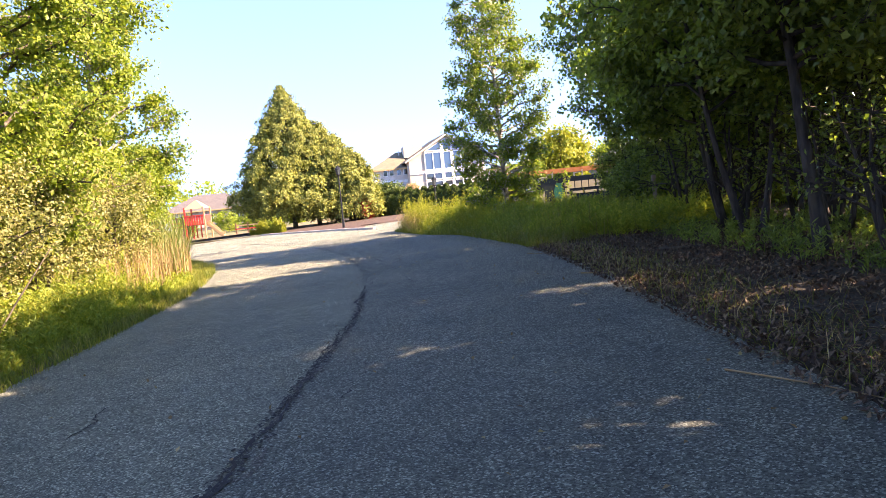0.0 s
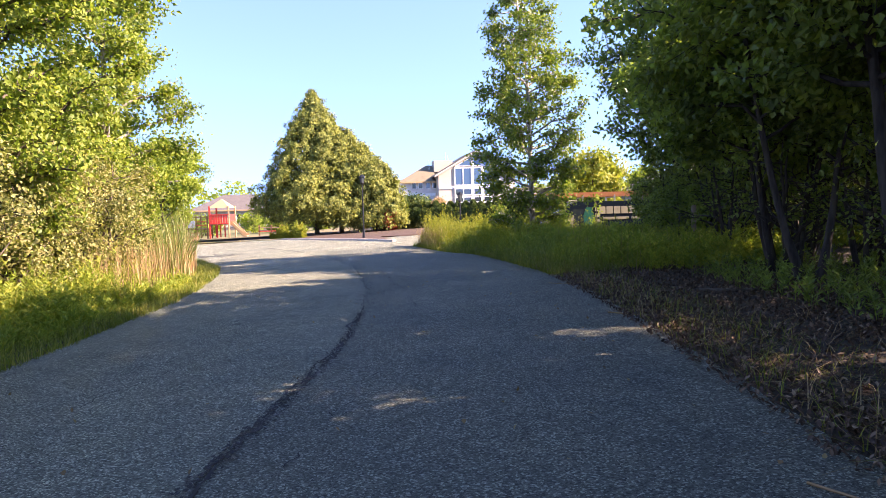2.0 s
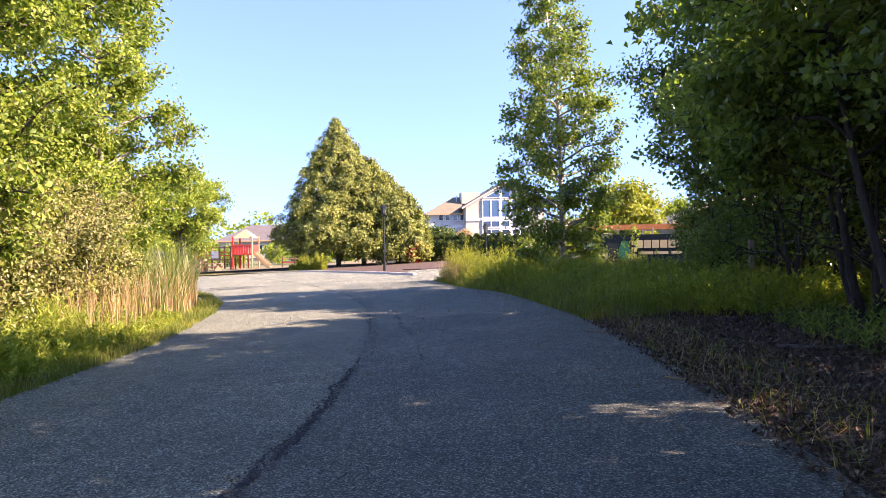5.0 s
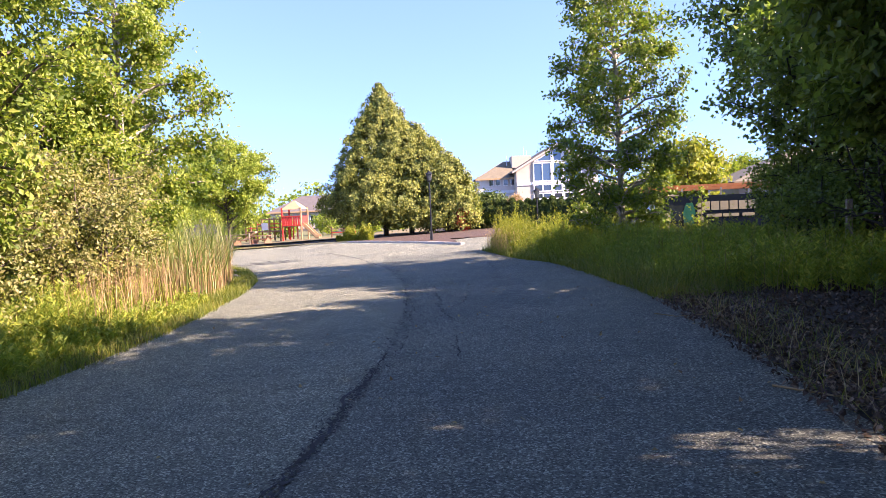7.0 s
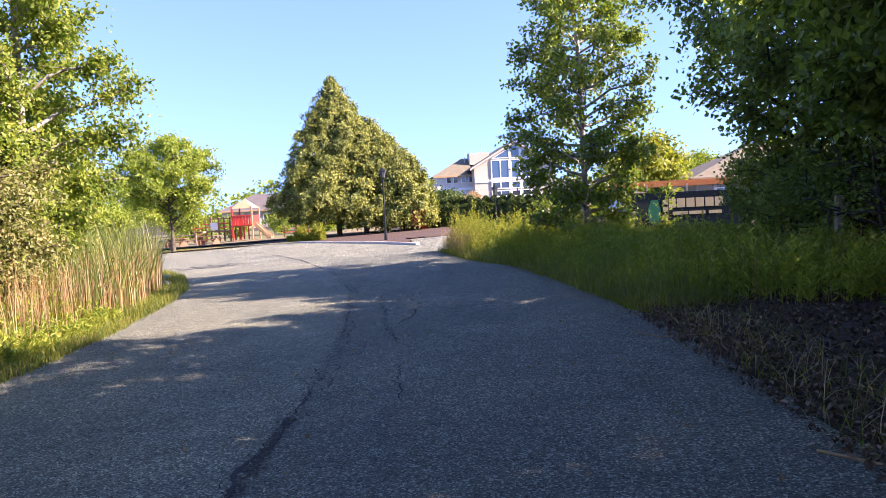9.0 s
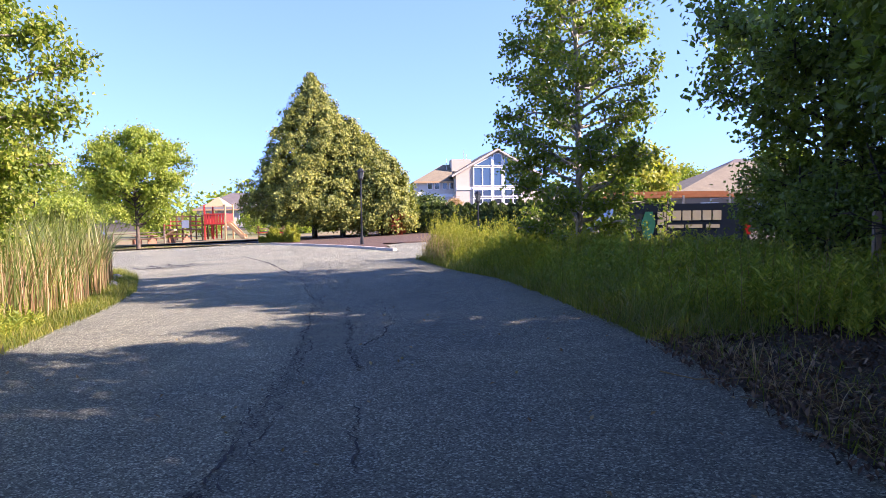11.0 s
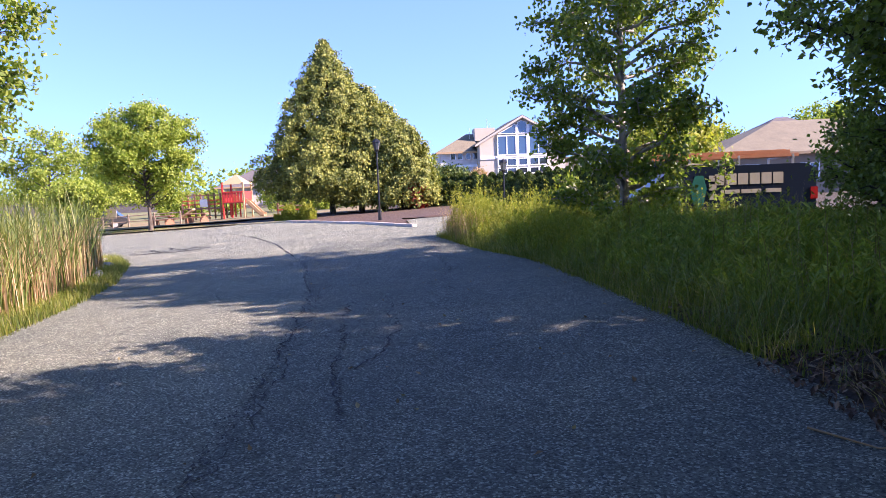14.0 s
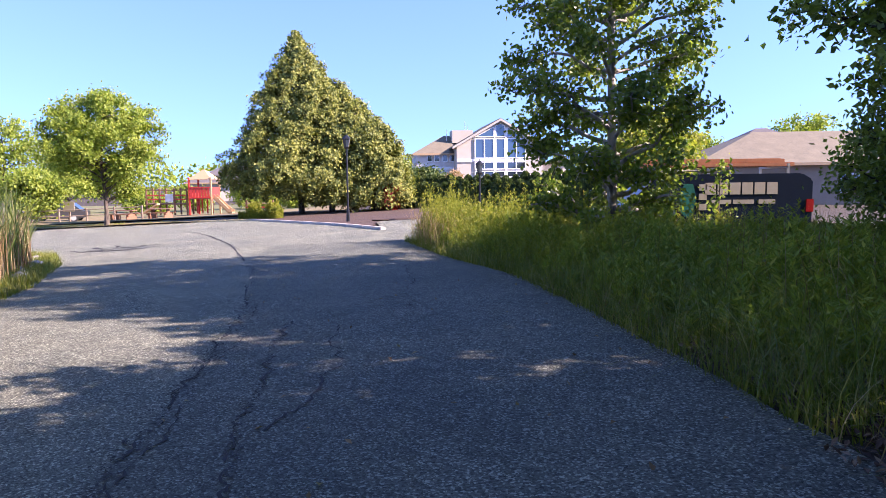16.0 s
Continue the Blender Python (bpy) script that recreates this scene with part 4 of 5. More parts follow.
    V, F = leaves(P, 0.06, 0.03, rng, 0, 1.8, None, 1.0)
    tagged(raw("edge_litter", V, F, L_LITTER), "leaf crumbs strewn over the lane edge", "leaves", kind="stuff")
    x, y = scatter(170, lambda v: left_x(v) + 0.2, lambda v: right_x(v) - 0.1, 1.5, 22, rng, 0.7)
    P = np.stack([x, y, H(x, y) + 0.03], 1)
    V, F = leaves(P, 0.05, 0.03, rng, 0, 2.5, None, 1.0)
    tagged(raw("strewn_leaves", V, F, L_DRY), "pale dry leaf bits strewn on the asphalt", "leaves", kind="stuff")
    x, y = scatter(1200, lambda v: right_x(v) + 2.0, lambda v: right_x(v) + 6, 2.0, 13.5, rng)
    weeds("shade_weeds", x, y, 0.42, rng, L_DARK, "low dark weeds under the trees", 16, 0.10)
    # back of the verge towards the yard and lot
    x, y = scatter(3600, lambda v: np.full_like(v, 4.0), lambda v: np.full_like(v, 12.0), 17.0, 24.6, rng)
    weeds("back_weeds", x, y, 0.62, rng, L_WEED, "shaded tall weeds between trees and yard", 11, 0.13)
    # lawn tufts by the lot
    x, y = scatter(9000, lambda v: np.full_like(v, -34.0), lambda v: curve(ISLAND_L, v) - 0.5, 45.9, 52, rng)
    blades("lawn_grass", x, y, 0.12, 0.03, rng, L_GRASS, "dry lawn tufts along the kerb", "grass", 0.8, 1, H(x, y) + 0.1)
    x = rng.uniform(-13.2, -10.5, 700)
    y = 45.7 - (x + 12.2) * 0.75 + rng.uniform(0, 0.9, 700)
    weeds("low_shrubs", x, y, 0.62 + 0.3 * np.sin(x * 5), rng, L_YELLOW, "low bright shrubs on the island", 30, 0.2)


verges()


def far_woods():
    rng = np.random.default_rng(77)
    n = 32000
    x = rng.uniform(-190, 190, n)
    y = 165 + 25 * np.sin(x * 0.03) + rng.normal(size=n) * 5
    top = 4.0 + 2.6 * np.abs(np.sin(x * 0.11)) + 1.8 * np.sin(x * 0.37 + 1) + 1.2 * np.sin(x * 0.9)
    P = np.stack([x, y, -0.9 + np.clip(top, 2, 9) * rng.uniform(0, 1, n) ** 0.6], 1)
    V, F = leaves(P, 0.75, 0.6, rng, 0.2, 0.3)
    tagged(raw("far_woods", V, F, L_MAPLE), "far line of green woods beyond the houses", "woods", kind="stuff")


far_woods()


def rock(x, y, r, seed):
    rng = random.Random(seed)
    bm = bmesh.new()
    bmesh.ops.create_icosphere(bm, subdivisions=2, radius=r)
    for v in bm.verts:
        v.co *= 1 + 0.45 * (noise.noise(v.co * 3.1 / r * 0.4 + Vector((seed, 0, 0))))
        v.co.z *= 0.7
    ob = part("rock", bm, ROCK)
    ob.matrix_basis = pose(x, y, h1(x, y) + r * 0.25, 0, 0, rng.uniform(0, 360))
    tagged(ob, "pale rough rock at the lane edge", "rock", "rocks by the reeds")


for i in range(16):
    r = random.Random(i)
    yy = 23.2 + i * 0.32
    rock(float(left_x(yy)) - 0.75 - r.uniform(-0.35, 0.2), yy, r.uniform(0.06, 0.15), i)


def stick(pts, r, label, material=BARK, name="stick", cat="stick"):
    V, F = tubes([(np.array(pts), np.linspace(r, r * 0.4, len(pts)))], 6)
    tagged(raw(name, V, F, material, None, True), label, cat)


stick([(3.4, 11.2, 0.17), (3.9, 11.05, 0.18), (4.3, 11.1, 0.2)], 0.045, "grey-brown fallen log on the leaf litter", BARK, "log", "log")
stick([(1.75, 4.6, 0.10), (2.1, 4.1, 0.11), (2.35, 3.6, 0.12)], 0.008, "thin dry stick on the asphalt edge", L_DRY)
stick([(1.85, 9.9, 0.10), (2.15, 9.6, 0.11), (2.6, 9.3, 0.15)], 0.01, "thin dry stick on the asphalt edge", L_DRY)
stick([(1.5, 13.3, 0.09), (1.7, 13.0, 0.1), (2.1, 12.9, 0.14)], 0.007, "thin dry stick on the asphalt edge", L_DRY)
stick([(-6.3, 8.9, -0.2), (-6.0, 9.3, 0.5), (-5.7, 9.8, 1.2)], 0.018, "dark leaning dead branch among weeds")


# ---------------------------------------------------------------- van
def wheel(parent, x, y, z, r, w):
    bm = bmesh.new()
    rod(bm, (0, -w / 2, 0), (0, w / 2, 0), r, sides=24)
    bmesh.ops.bevel(bm, geom=[e for e in bm.edges if len(e.link_faces) == 2 and e.calc_face_angle(0) > 1], offset=0.03, segments=2, affect="EDGES")
    wh = part("wheel", bm, RUBBER, parent)
    wh.location = (x, y, z)
    bm = bmesh.new()
    rod(bm, (0, -w / 2 - 0.012, 0), (0, w / 2 + 0.012, 0), r * 0.6, sides=20)
    part("rim", bm, STEEL, wh)


def van():
    v = thing("work_van", pose(2.15, 27.6, h1(5, 28) + 0.02), "dark blue work van with ladder rack, parked behind weeds", "van")
    L, W, T = 5.35, 1.95, 2.0
    side = [(0.05, 0.45), (0.0, 0.75), (0.08, 1.02), (0.25, 1.12), (1.05, 1.24), (1.75, 1.90), (2.0, T), (5.1, T), (L, 1.85), (L, 0.42), (4.9, 0.36), (0.4, 0.36)]
    part("body", prism(side, "y", 0, W, 0.04), VANPAINT, v, smooth=False)
    part("windshield", prism([(1.12, 1.27), (1.74, 1.87), (1.78, 1.86), (1.16, 1.25)], "y", 0.1, W - 0.1), DARKGLASS, v)
    part("side_window", prism([(1.45, 1.22), (1.92, 1.72), (2.4, 1.72), (2.4, 1.22)], "y", -0.012, 0.02), DARKGLASS, v)
    part("side_window", prism([(1.45, 1.22), (1.92, 1.72), (2.4, 1.72), (2.4, 1.22)], "y", W - 0.02, W + 0.012), DARKGLASS, v)
    for x in (1.05, 4.3):
        for y in (0.1, W - 0.1):
            wheel(v, x, y, 0.34, 0.34, 0.24)
    part("front_bumper", boxed(-0.09, 0.05, 0.36, 0.1, W - 0.05, 0.58, bevel=0.03), GREYPL, v)
    part("rear_bumper", boxed(L - 0.06, 0.05, 0.36, L + 0.12, W - 0.05, 0.52, bevel=0.03), GREYPL, v)
    part("tail_light", boxed(L - 0.16, -0.015, 1.1, L + 0.015, 0.12, 1.4, bevel=0.01), LAMPRED, v)
    part("tail_light", boxed(L - 0.16, W - 0.12, 1.02, L + 0.015, W + 0.015, 1.42, bevel=0.01), LAMPRED, v)
    part("headlight", boxed(-0.02, 0.05, 0.75, 0.1, 0.4, 0.92, bevel=0.02), STEEL, v)
    part("headlight", boxed(-0.02, W - 0.4, 0.75, 0.1, W - 0.05, 0.92, bevel=0.02), STEEL, v)
    part("mirror", boxed(1.5, -0.22, 1.2, 1.62, -0.02, 1.45, bevel=0.03), BLACK, v)
    part("mirror", boxed(1.5, W + 0.02, 1.2, 1.62, W + 0.22, 1.45, bevel=0.03), BLACK, v)
    part("door_seam", boxed(2.52, -0.004, 0.5, 2.535, 0.01, 1.85), BLACK, v)
    part("door_seam", boxed(1.2, -0.004, 0.5, 1.215, 0.01, 1.25), BLACK, v)
    part("graphic", prism([(2.36, 1.1), (2.3, 1.45), (2.42, 1.78), (2.62, 1.78), (2.7, 1.45), (2.62, 1.05), (2.5, 0.98)], "y", -0.016, 0.0), TEAL, v, "green round graphic")
    part("graphic", prism([(1.62, 0.98), (1.78, 1.5), (1.95, 1.5), (1.9, 0.98)], "y", -0.016, 0.0), CREAM, v, "pale graphic")
    for z0 in (1.16, 1.40, 1.62):
        part("graphic", boxed(2.76, -0.012, z0, 2.94, 0.0, z0 + 0.15, bevel=0.004), CREAM, v, "pale graphic")
    for k in range(6):
        part("lettering_bar", boxed(2.90 + k * 0.28, -0.012, 1.52, 3.145 + k * 0.28, 0.0, 1.80, bevel=0.005), CREAM, v, "cream lettering bar")
    for x0, x1 in ((3.05, 3.5), (3.54, 4.02), (4.12, 4.5)):
        part("lettering_bar", boxed(x0, -0.012, 1.30, x1, 0.0, 1.40, bevel=0.004), CREAM, v, "cream lettering bar")
    for x in (2.3, 3.5, 4.8):
        part("rack_bar", boxed(x, 0.1, T + 0.13, x + 0.05, W - 0.1, T + 0.17), STEEL, v)
        for y in (0.12, W - 0.17):
            part("rack_post", boxed(x, y, T - 0.02, x + 0.05, y + 0.05, T + 0.24), STEEL, v)
    for x, y, lift in ((5.0, 0.22, 0), (4.9, 0.75, 0), (5.1, 1.25, 0), (4.7, 0.24, 0.095), (5.0, 0.77, 0.095)):
        lad = thing("ladder", pose(x, 27.6 + y, h1(5, 28) + 0.02 + T + 0.17 + lift), "orange-brown fibreglass ladder on the van rack", "ladder", "ladders on the van")
        for yy in (0, 0.36):
            part("rail", boxed(-2.15, yy, 0, 2.15, yy + 0.035, 0.09, bevel=0.006), ORANGE, lad)
        for k in range(13):
            bm = bmesh.new()
            rod(bm, (-1.95 + k * 0.32, 0.02, 0.045), (-1.95 + k * 0.32, 0.38, 0.045), 0.016, sides=8)
            part("rung", bm, STEEL, lad)


van()


def car(x, y, rz, paint, label, tall=1.45, L=4.4):
    c = thing("parked_car", pose(x, y, h1(x, y) + 0.03, 0, 0, rz), label, "car", "parked cars")
    W = 1.75
    part("body", prism([(0, 0.35), (0.02, 0.7), (0.9, 0.88), (L - 0.6, 0.92), (L, 0.8), (L, 0.35), (L - 0.3, 0.28), (0.3, 0.28)], "y", 0, W, 0.05), paint, c)
    part("cabin", prism([(0.95, 0.86), (1.6, tall), (L - 1.0, tall), (L - 0.35, 0.88)], "y", 0.12, W - 0.12, 0.04), DARKGLASS, c)
    part("roof", prism([(1.55, tall - 0.02), (1.65, tall + 0.04), (L - 1.1, tall + 0.04), (L - 0.98, tall - 0.02)], "y", 0.1, W - 0.1, 0.01), paint, c)
    part("tail_light", boxed(-0.02, 0.05, 0.62, 0.08, 0.4, 0.78), LAMPRED, c)
    part("tail_light", boxed(-0.02, W - 0.4, 0.62, 0.08, W - 0.05, 0.78), LAMPRED, c)
    for xx in (0.85, L - 0.85):
        for yy in (0.08, W - 0.08):
            wheel(c, xx, yy, 0.31, 0.31, 0.2)


car(-33.5, 57.5, 35, CARDARK, "dark parked car with red tail lights")
car(-36.5, 62.5, 20, CARDARK, "dark parked car behind a rail fence")
car(-13.6, 78, 5, CARWHITE, "white parked car beyond the trees", 2.0, 5.0)


# ---------------------------------------------------------------- big house
def window(parent, x0, z0, x1, z1, y, cols=1, rows=1, name="window", frame_w=0.09, glass=None):
    w = part(name, boxed(x0, y - 0.03, z0, x1, y + 0.05, z1), glass or GLASS, parent)
    for i in range(cols + 1):
        xx = x0 + (x1 - x0) * i / cols
        part("frame", boxed(xx - frame_w / 2, y - 0.09, z0 - frame_w / 2, xx + frame_w / 2, y - 0.032, z1 + frame_w / 2), WHITE, w)
    for i in range(rows + 1):
        zz = z0 + (z1 - z0) * i / rows
        part("frame", boxed(x0 + frame_w / 2, y - 0.08, zz - frame_w / 2, x1 - frame_w / 2, y - 0.032, zz + frame_w / 2), WHITE, w)
    return w


def big_house():
    hz = -0.9
    h = thing("large_house", pose(0.2, 100, hz, 0, 0, 10), "large cream house with a tall gable of windows and tan roof", "house")
    k = -hz
    cx = 1.1
    part("wall", prism([(-4.5, 0), (-4.5, 5.95 + k), (cx, 9.15 + k), (6.7, 5.95 + k), (6.7, 0)], "y", 0, 14), STUCCO, h)
    part("wall", boxed(-9.45, 3, 0, -4.5, 13, 5.15 + k), SIDING, h, "greyish siding of the side wing")
    part("wall", boxed(6.7, 4, 0, 11, 13, 3.6 + k), STUCCO, h)
    for s, x1 in ((-1, -5.1), (1, 7.3)):
        z1 = 5.62 + k
        part("roof", prism([(cx, 9.17 + k), (x1, z1), (x1, z1 + 0.2), (cx, 9.4 + k)], "y", -0.5, 14.3), ROOF_TAN, h)
        part("barge_board", prism([(cx, 9.05 + k), (x1, z1 - 0.12), (x1, z1 + 0.16), (cx, 9.33 + k)], "y", -0.56, -0.502), STUCCO, h)
    bm = bmesh.new()
    vs = [bm.verts.new(p) for p in ((-10.0, 2.5, 5.1 + k), (-4.4, 2.5, 5.1 + k), (-4.4, 13.5, 5.1 + k), (-10.0, 13.5, 5.1 + k), (-5.4, 8, 7.7 + k), (-4.4, 8, 7.7 + k))]
    for f in ((0, 1, 5, 4), (3, 4, 5, 2), (0, 4, 3), (0, 3, 2, 1)):
        bm.faces.new([vs[i] for i in f])
    part("roof", bm, ROOF_TAN, h)
    part("eave_board", boxed(-10.0, 2.42, 4.86 + k, -4.52, 2.5, 5.12 + k), TANPL, h)
    part("roof", boxed(6.7, 3.5, 3.6 + k, 11.5, 13.5, 3.9 + k), ROOF_TAN, h)
    ch = part("roof_turret", boxed(-4.4, 5.5, 6.6 + k, -1.6, 8.5, 8.3 + k), STUCCO, h, "tan box-shaped roof turret")
    for x, z in ((-2.6, 9.6), (-2.2, 9.0), (-5.1, 8.4)):
        bm = bmesh.new()
        rod(bm, (x, 6, 6.9 + k), (x, 6, z + k), 0.05, 0.03)
        part("antenna", bm, STEEL, h)
    # tall window wall
    for z0, z1, rows in ((4.35, 6.8, 1), (2.95, 3.85, 1), (1.9, 2.65, 1), (0.2, 1.4, 1)):
        for x0, x1, c in ((-2.15, 0.25, 2), (0.55, 1.7, 1), (2.0, 4.4, 2)):
            window(h, x0, z0 + k, x1, z1 + k, -0.05, c, rows, frame_w=0.14, glass=GLASS if z0 > 4 else DARKGLASS)
    part("band", boxed(-2.4, -0.16, 3.98 + k, 4.65, -0.002, 4.2 + k), WHITE, h, "white band between window rows")
    part("band", boxed(-4.45, -0.1, 3.85 + k, -2.402, -0.002, 4.2 + k), WHITE, h)
    for x0, x1 in ((0.32, 0.48), (1.77, 1.93)):
        part("mullion", boxed(x0, -0.15, 0.2 + k, x1, -0.002, 8.2 + k), WHITE, h)
    for pts in ([(-2.1, 7.05), (0.25, 7.05), (0.25, 8.3), (-1.2, 7.5)], [(0.55, 7.05), (1.7, 7.05), (1.7, 8.45), (1.1, 8.75), (0.55, 8.45)], [(2.0, 7.05), (4.3, 7.05), (3.4, 7.5), (2.0, 8.3)]):
        part("gable_window", prism([(x, z + k) for x, z in pts], "y", -0.09, -0.004), GLASS, h)
        n = len(pts)
        bm = bmesh.new()
        for i in range(n):
            (xa, za), (xb, zb) = pts[i], pts[(i + 1) % n]
            rod(bm, (xa, -0.09, za + k), (xb, -0.09, zb + k), 0.06, sides=4)
        part("frame", bm, WHITE, h)
    for x0 in (-8.05, -7.1, -6.0, -5.05):
        window(h, x0, 4.05 + k, x0 + 0.62, 5.0 - 0.1 + k, 2.95, 1, 1, frame_w=0.08, glass=DARKGLASS)
    part("band", boxed(-9.5, 2.9, 3.0 + k, -4.52, 2.998, 3.35 + k), WHITE, h)
    part("balcony", boxed(-9.2, 1.6, 2.2 + k, -4.6, 2.88, 2.42 + k), WHITE, h)


big_house()


def hip_house(x, y, w, d, wall_h, roof_h, wall_m, roof_m, label, rz=0, windows=3):
    h = thing("house", pose(x, y, h1(x, y), 0, 0, rz), label, "house", "distant houses")
    part("wall", boxed(-w / 2, 0, 0, w / 2, d, wall_h), wall_m, h)
    o = 0.5
    bm = bmesh.new()
    r = max(0.4, w / 2 - d / 2)
    vs = [bm.verts.new(p) for p in ((-w / 2 - o, -o, wall_h), (w / 2 + o, -o, wall_h), (w / 2 + o, d + o, wall_h), (-w / 2 - o, d + o, wall_h), (-r, d / 2, wall_h + roof_h), (r, d / 2, wall_h + roof_h))]
    for f in ((0, 1, 5, 4), (2, 3, 4, 5), (1, 2, 5), (3, 0, 4), (3, 2, 1, 0)):
        bm.faces.new([vs[i] for i in f])
    part("roof", bm, roof_m, h)
    part("gutter", boxed(-w / 2 - o, -o - 0.1, wall_h - 0.16, w / 2 + o, -o + 0.02, wall_h + 0.03), TANPL, h)
    for i in range(windows):
        cx = -w / 2 + w * (i + 0.5) / windows
        window(h, cx - 0.6, 0.9, cx + 0.6, 2.1, -0.02, 2, 1, glass=DARKGLASS)
    return h


hip_house(24.5, 60, 20, 11, 2.9, 2.5, TANWALL, ROOF_TAN, "low house with a tan hipped roof", 0, 5)
hip_house(21.0, 63.5, 6.5, 6, 4.0, 1.75, TANWALL, ROOF_GREY, "raised middle part of a tan-roofed house", 0, 2)
hip_house(-29, 122, 12, 9, 2.6, 2.0, STUCCO, ROOF_GREY, "distant house with a grey roof", 10)
hip_house(-17, 104, 12, 9, 2.6, 2.2, WHITE, ROOF_TAN, "distant white house with a tan roof", -8)
hip_house(-38, 112, 14, 9, 2.8, 2.6, STUCCO, ROOF_GREY, "distant house with a grey roof", 12)
hip_house(14.5, 24.5 - 3.2, 4.0, 4.0, 1.9, 0.6, TIMBER, ROOF_GREY, "low timber shed among the trees", 20, 1)


# ---------------------------------------------------------------- lamps, playground, fence
def street_lamp(x, y, h, label, material):
    p = thing("street_lamp", pose(x, y, h1(x, y) + 0.05), label, "lamp post", "lamp posts")
    bm = bmesh.new()
    rod(bm, (0, 0, 0), (0, 0, 0.5), 0.085, 0.06, 10)
    rod(bm, (0, 0, 0.45), (0, 0, h - 0.55), 0.04, 0.032, 10)
    part("pole", bm, material, p)
    bm = bmesh.new()
    rod(bm, (0, 0, h - 0.55), (0, 0, h - 0.47), 0.07, 0.12, 8)
    part("collar", bm, BLACK, p)
    bm = bmesh.new()
    rod(bm, (0, 0, h - 0.47), (0, 0, h - 0.16), 0.10, 0.16, 6)
    part("lantern_glass", bm, DARKGLASS, p, "dark lantern glass")
    bm = bmesh.new()
    rod(bm, (0, 0, h - 0.16), (0, 0, h - 0.02), 0.2, 0.05, 6)
    rod(bm, (0, 0, h - 0.04), (0, 0, h + 0.06), 0.02, 0.01, 6)
    part("lantern_cap", bm, BLACK, p)


street_lamp(-5.6, 38.0, 3.45, "black iron lamp post at the kerb", BLACK)
street_lamp(-0.38, 38.2, 2.3, "black lantern post before the hedge", BLACK)


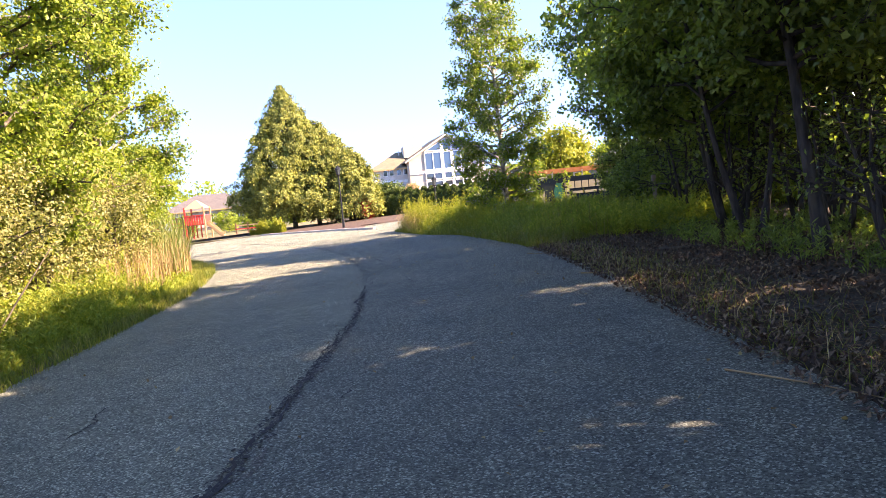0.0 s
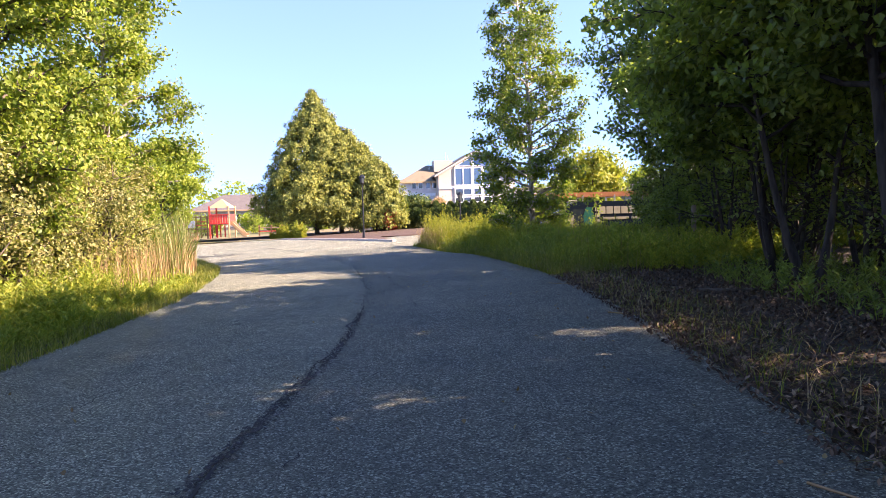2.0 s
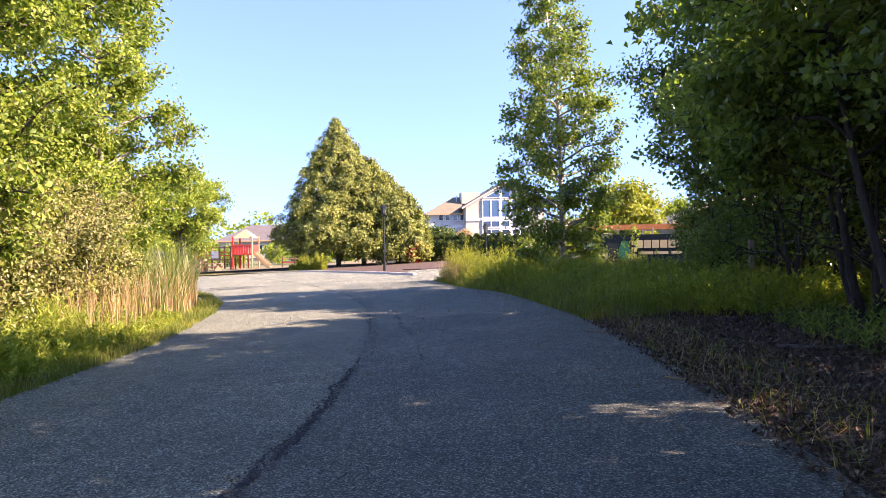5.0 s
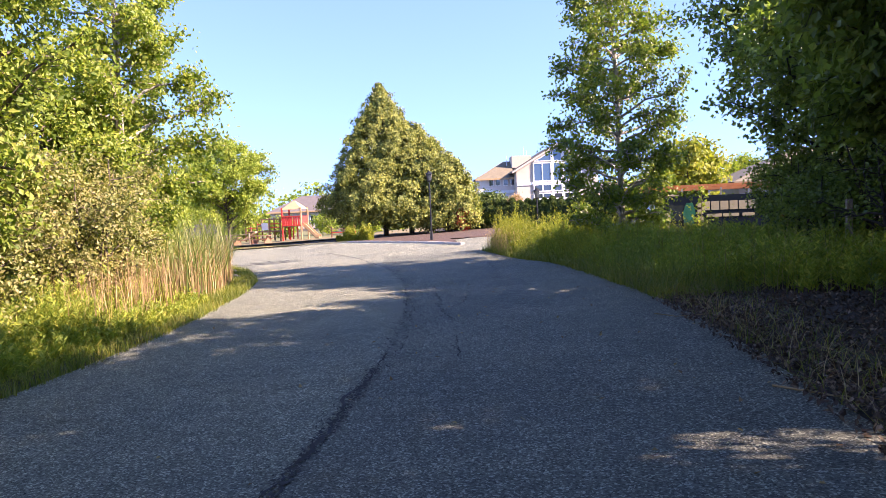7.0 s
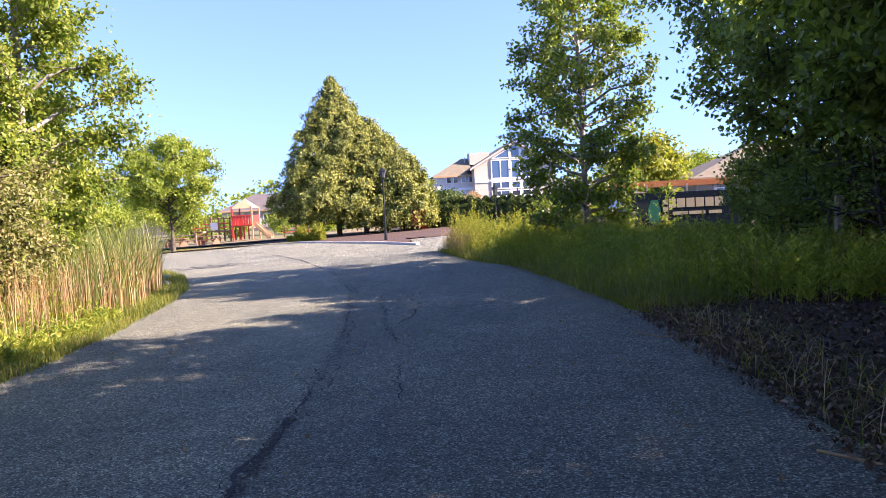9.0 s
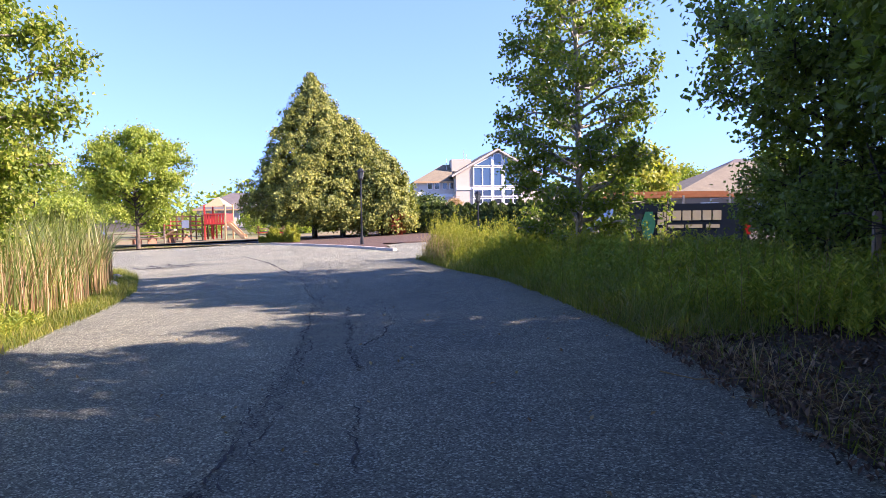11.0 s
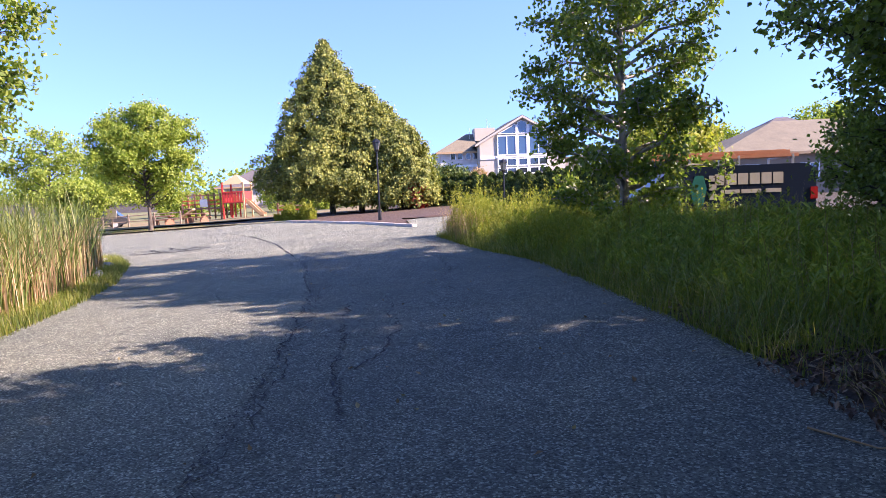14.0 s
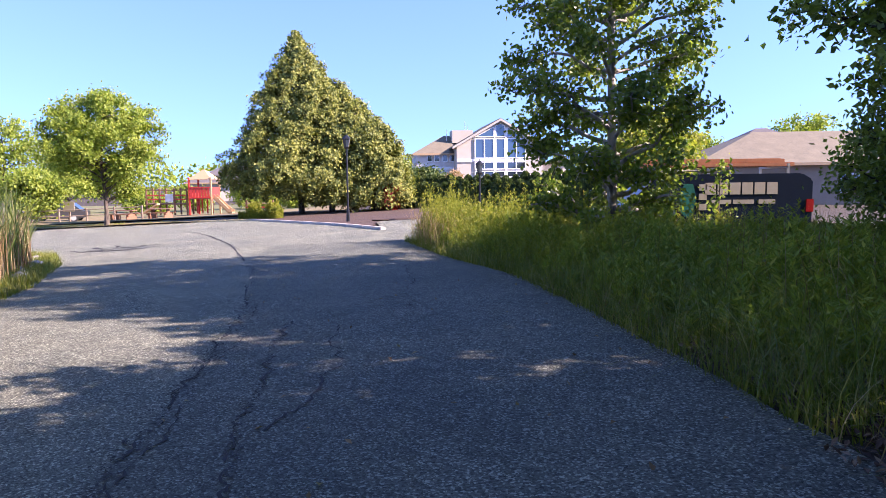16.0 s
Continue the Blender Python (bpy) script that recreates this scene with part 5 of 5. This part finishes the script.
def playground():
    zz = h1(-24, 68) + 0.33
    t = thing("play_tower", pose(-24.6, 68, zz - 0.25), "red play tower with a tan pitched roof and slide", "play structure")
    for x in (-0.95, 0.95):
        for y in (0, 1.9):
            part("post", boxed(x - 0.07, y - 0.07, 0, x + 0.07, y + 0.07, 3.2, bevel=0.015), TANPL if x > 0 else RED, t)
    part("deck", boxed(-1.0, -0.05, 1.35, 1.0, 1.95, 1.45), BROWN, t)
    for z0, z1 in ((1.45, 2.35),):
        for i in range(7):
            x = -0.86 + i * 0.25
            part("panel_slat", boxed(x, -0.07, z0, x + 0.2, -0.02, z1), RED, t)
    part("panel_rail", boxed(-0.95, -0.1, 2.3, 0.95, 0.0, 2.4), RED, t)
    part("panel_rail", boxed(-0.95, -0.1, 1.42, 0.95, 0.0, 1.52), RED, t)
    for x in (-0.98, 0.93):
        part("side_panel", boxed(x, 0.0, 1.45, x + 0.05, 1.9, 2.35), RED, t)
    for i in range(4):
        x = -0.75 + i * 0.45
        part("lower_slat", boxed(x, 0.9, 0.1, x + 0.12, 0.96, 1.35), RED, t)
    bm = bmesh.new()
    bmesh.ops.create_cone(bm, cap_ends=True, segments=4, radius1=1.45, radius2=0.1, depth=0.85, matrix=pose(0, 0.95, 3.45, 0, 0, 45))
    part("roof", bm, TANPL, t, "tan pitched roof")
    part("slide", prism([(1.0, 1.35), (1.15, 1.5), (2.35, 0.25), (2.6, 0.25), (2.6, 0.12), (2.25, 0.12)], "y", 0.3, 0.95, 0.02), TANPL, t, "tan slide")
    for y in (0.26, 0.94):
        part("slide_side", prism([(1.0, 1.5), (1.1, 1.75), (2.35, 0.5), (2.6, 0.45), (2.6, 0.2), (2.3, 0.2)], "y", y, y + 0.05), TANPL, t)
    b = thing("play_climber", pose(-28.0, 68.5, zz - 0.25), "low brown and red play climber with a slide", "play structure")
    for x in (-1.6, -0.4, 0.9, 2.0):
        for y in (0, 1.2):
            part("post", boxed(x - 0.06, y - 0.06, 0, x + 0.06, y + 0.06, 2.3), BROWN, b)
    part("deck", boxed(-1.65, -0.05, 0.9, 2.05, 1.25, 1.0), BROWN, b)
    for z in (1.3, 1.65, 2.1):
        part("rail", boxed(-1.6, -0.05, z, 2.0, 0.0, z + 0.09), RED if z < 2 else BROWN, b)
    part("bubble_panel", boxed(0.1, -0.08, 1.1, 0.8, -0.055, 1.8, bevel=0.01), WHITE, b, "white panel")
    part("slide", prism([(-0.2, 0.9), (-0.2, 1.05), (-1.5, 0.3), (-1.9, 0.25), (-1.9, 0.12), (-1.45, 0.15)], "y", -1.0, -0.4, 0.02), TANPL, b, "tan slide")
    d = thing("climbing_bridge", pose(-21.0, 68.5, zz - 0.25), "low red bridge beside the play tower", "play structure")
    for x in (0.2, 1.4, 2.5):
        part("post", boxed(x - 0.06, 0, 0, x + 0.06, 0.12, 1.2), BROWN, d)
    part("rail", boxed(0.1, 0.0, 0.9, 2.6, 0.08, 1.0), TANPL, d)
    part("rail", boxed(0.1, 0.0, 0.55, 2.6, 0.08, 0.65), RED, d)
    # picnic tables
    for i, (x, y) in enumerate([(-27.6, 61), (-25.2, 62)]):
        p = thing("picnic_table", pose(x, y, h1(x, y) + 0.1), "brown wooden picnic table on the lawn", "table", "picnic tables")
        part("tabletop", boxed(-0.9, -0.38, 0.70, 0.9, 0.38, 0.76), BROWN, p)
        for yy in (-0.75, 0.5):
            part("bench", boxed(-0.9, yy, 0.42, 0.9, yy + 0.25, 0.47), BROWN, p)
        for xx in (-0.65, 0.6):
            part("leg", boxed(xx, -0.7, 0.0, xx + 0.06, 0.7, 0.42), BROWN, p)
            part("leg", boxed(xx, -0.2, 0.42, xx + 0.06, 0.2, 0.7), BROWN, p)


playground()


def rail_fence(x0, y0, x1, y1, n, label):
    f = thing("rail_fence", pose(0, 0, 0), label, "fence")
    P = [(x0 + (x1 - x0) * i / n, y0 + (y1 - y0) * i / n) for i in range(n + 1)]
    for x, y in P:
        z = h1(x, y) + 0.08
        part("post", boxed(x - 0.05, y - 0.05, z, x + 0.05, y + 0.05, z + 0.95, bevel=0.01), TIMBER, f)
    for (xa, ya), (xb, yb) in zip(P[:-1], P[1:]):
        for hh in (0.45, 0.85):
            bm = bmesh.new()
            rod(bm, (xa, ya, h1(xa, ya) + 0.08 + hh), (xb, yb, h1(xb, yb) + 0.08 + hh), 0.032, sides=6)
            part("rail", bm, TIMBER, f)


rail_fence(-31, 55.5, -23.5, 56, 4, "weathered timber rail fence at the lawn's edge")
s = thing("sign_board", pose(-29.4, 57.2, h1(-29, 57)), "pale blank sign board on a post", "sign")
part("post", boxed(-0.05, 0, 0, 0.05, 0.08, 1.2), TIMBER, s)
part("board", boxed(-0.42, -0.04, 0.85, 0.42, 0.0, 1.55, bevel=0.01), CREAM, s)
p = thing("fence_post", pose(5.2, 17.0, h1(5.2, 17.0)), "pale weathered post among the shaded weeds", "post")
part("post", boxed(-0.045, -0.045, 0, 0.045, 0.045, 1.15, bevel=0.01), TIMBER, p)
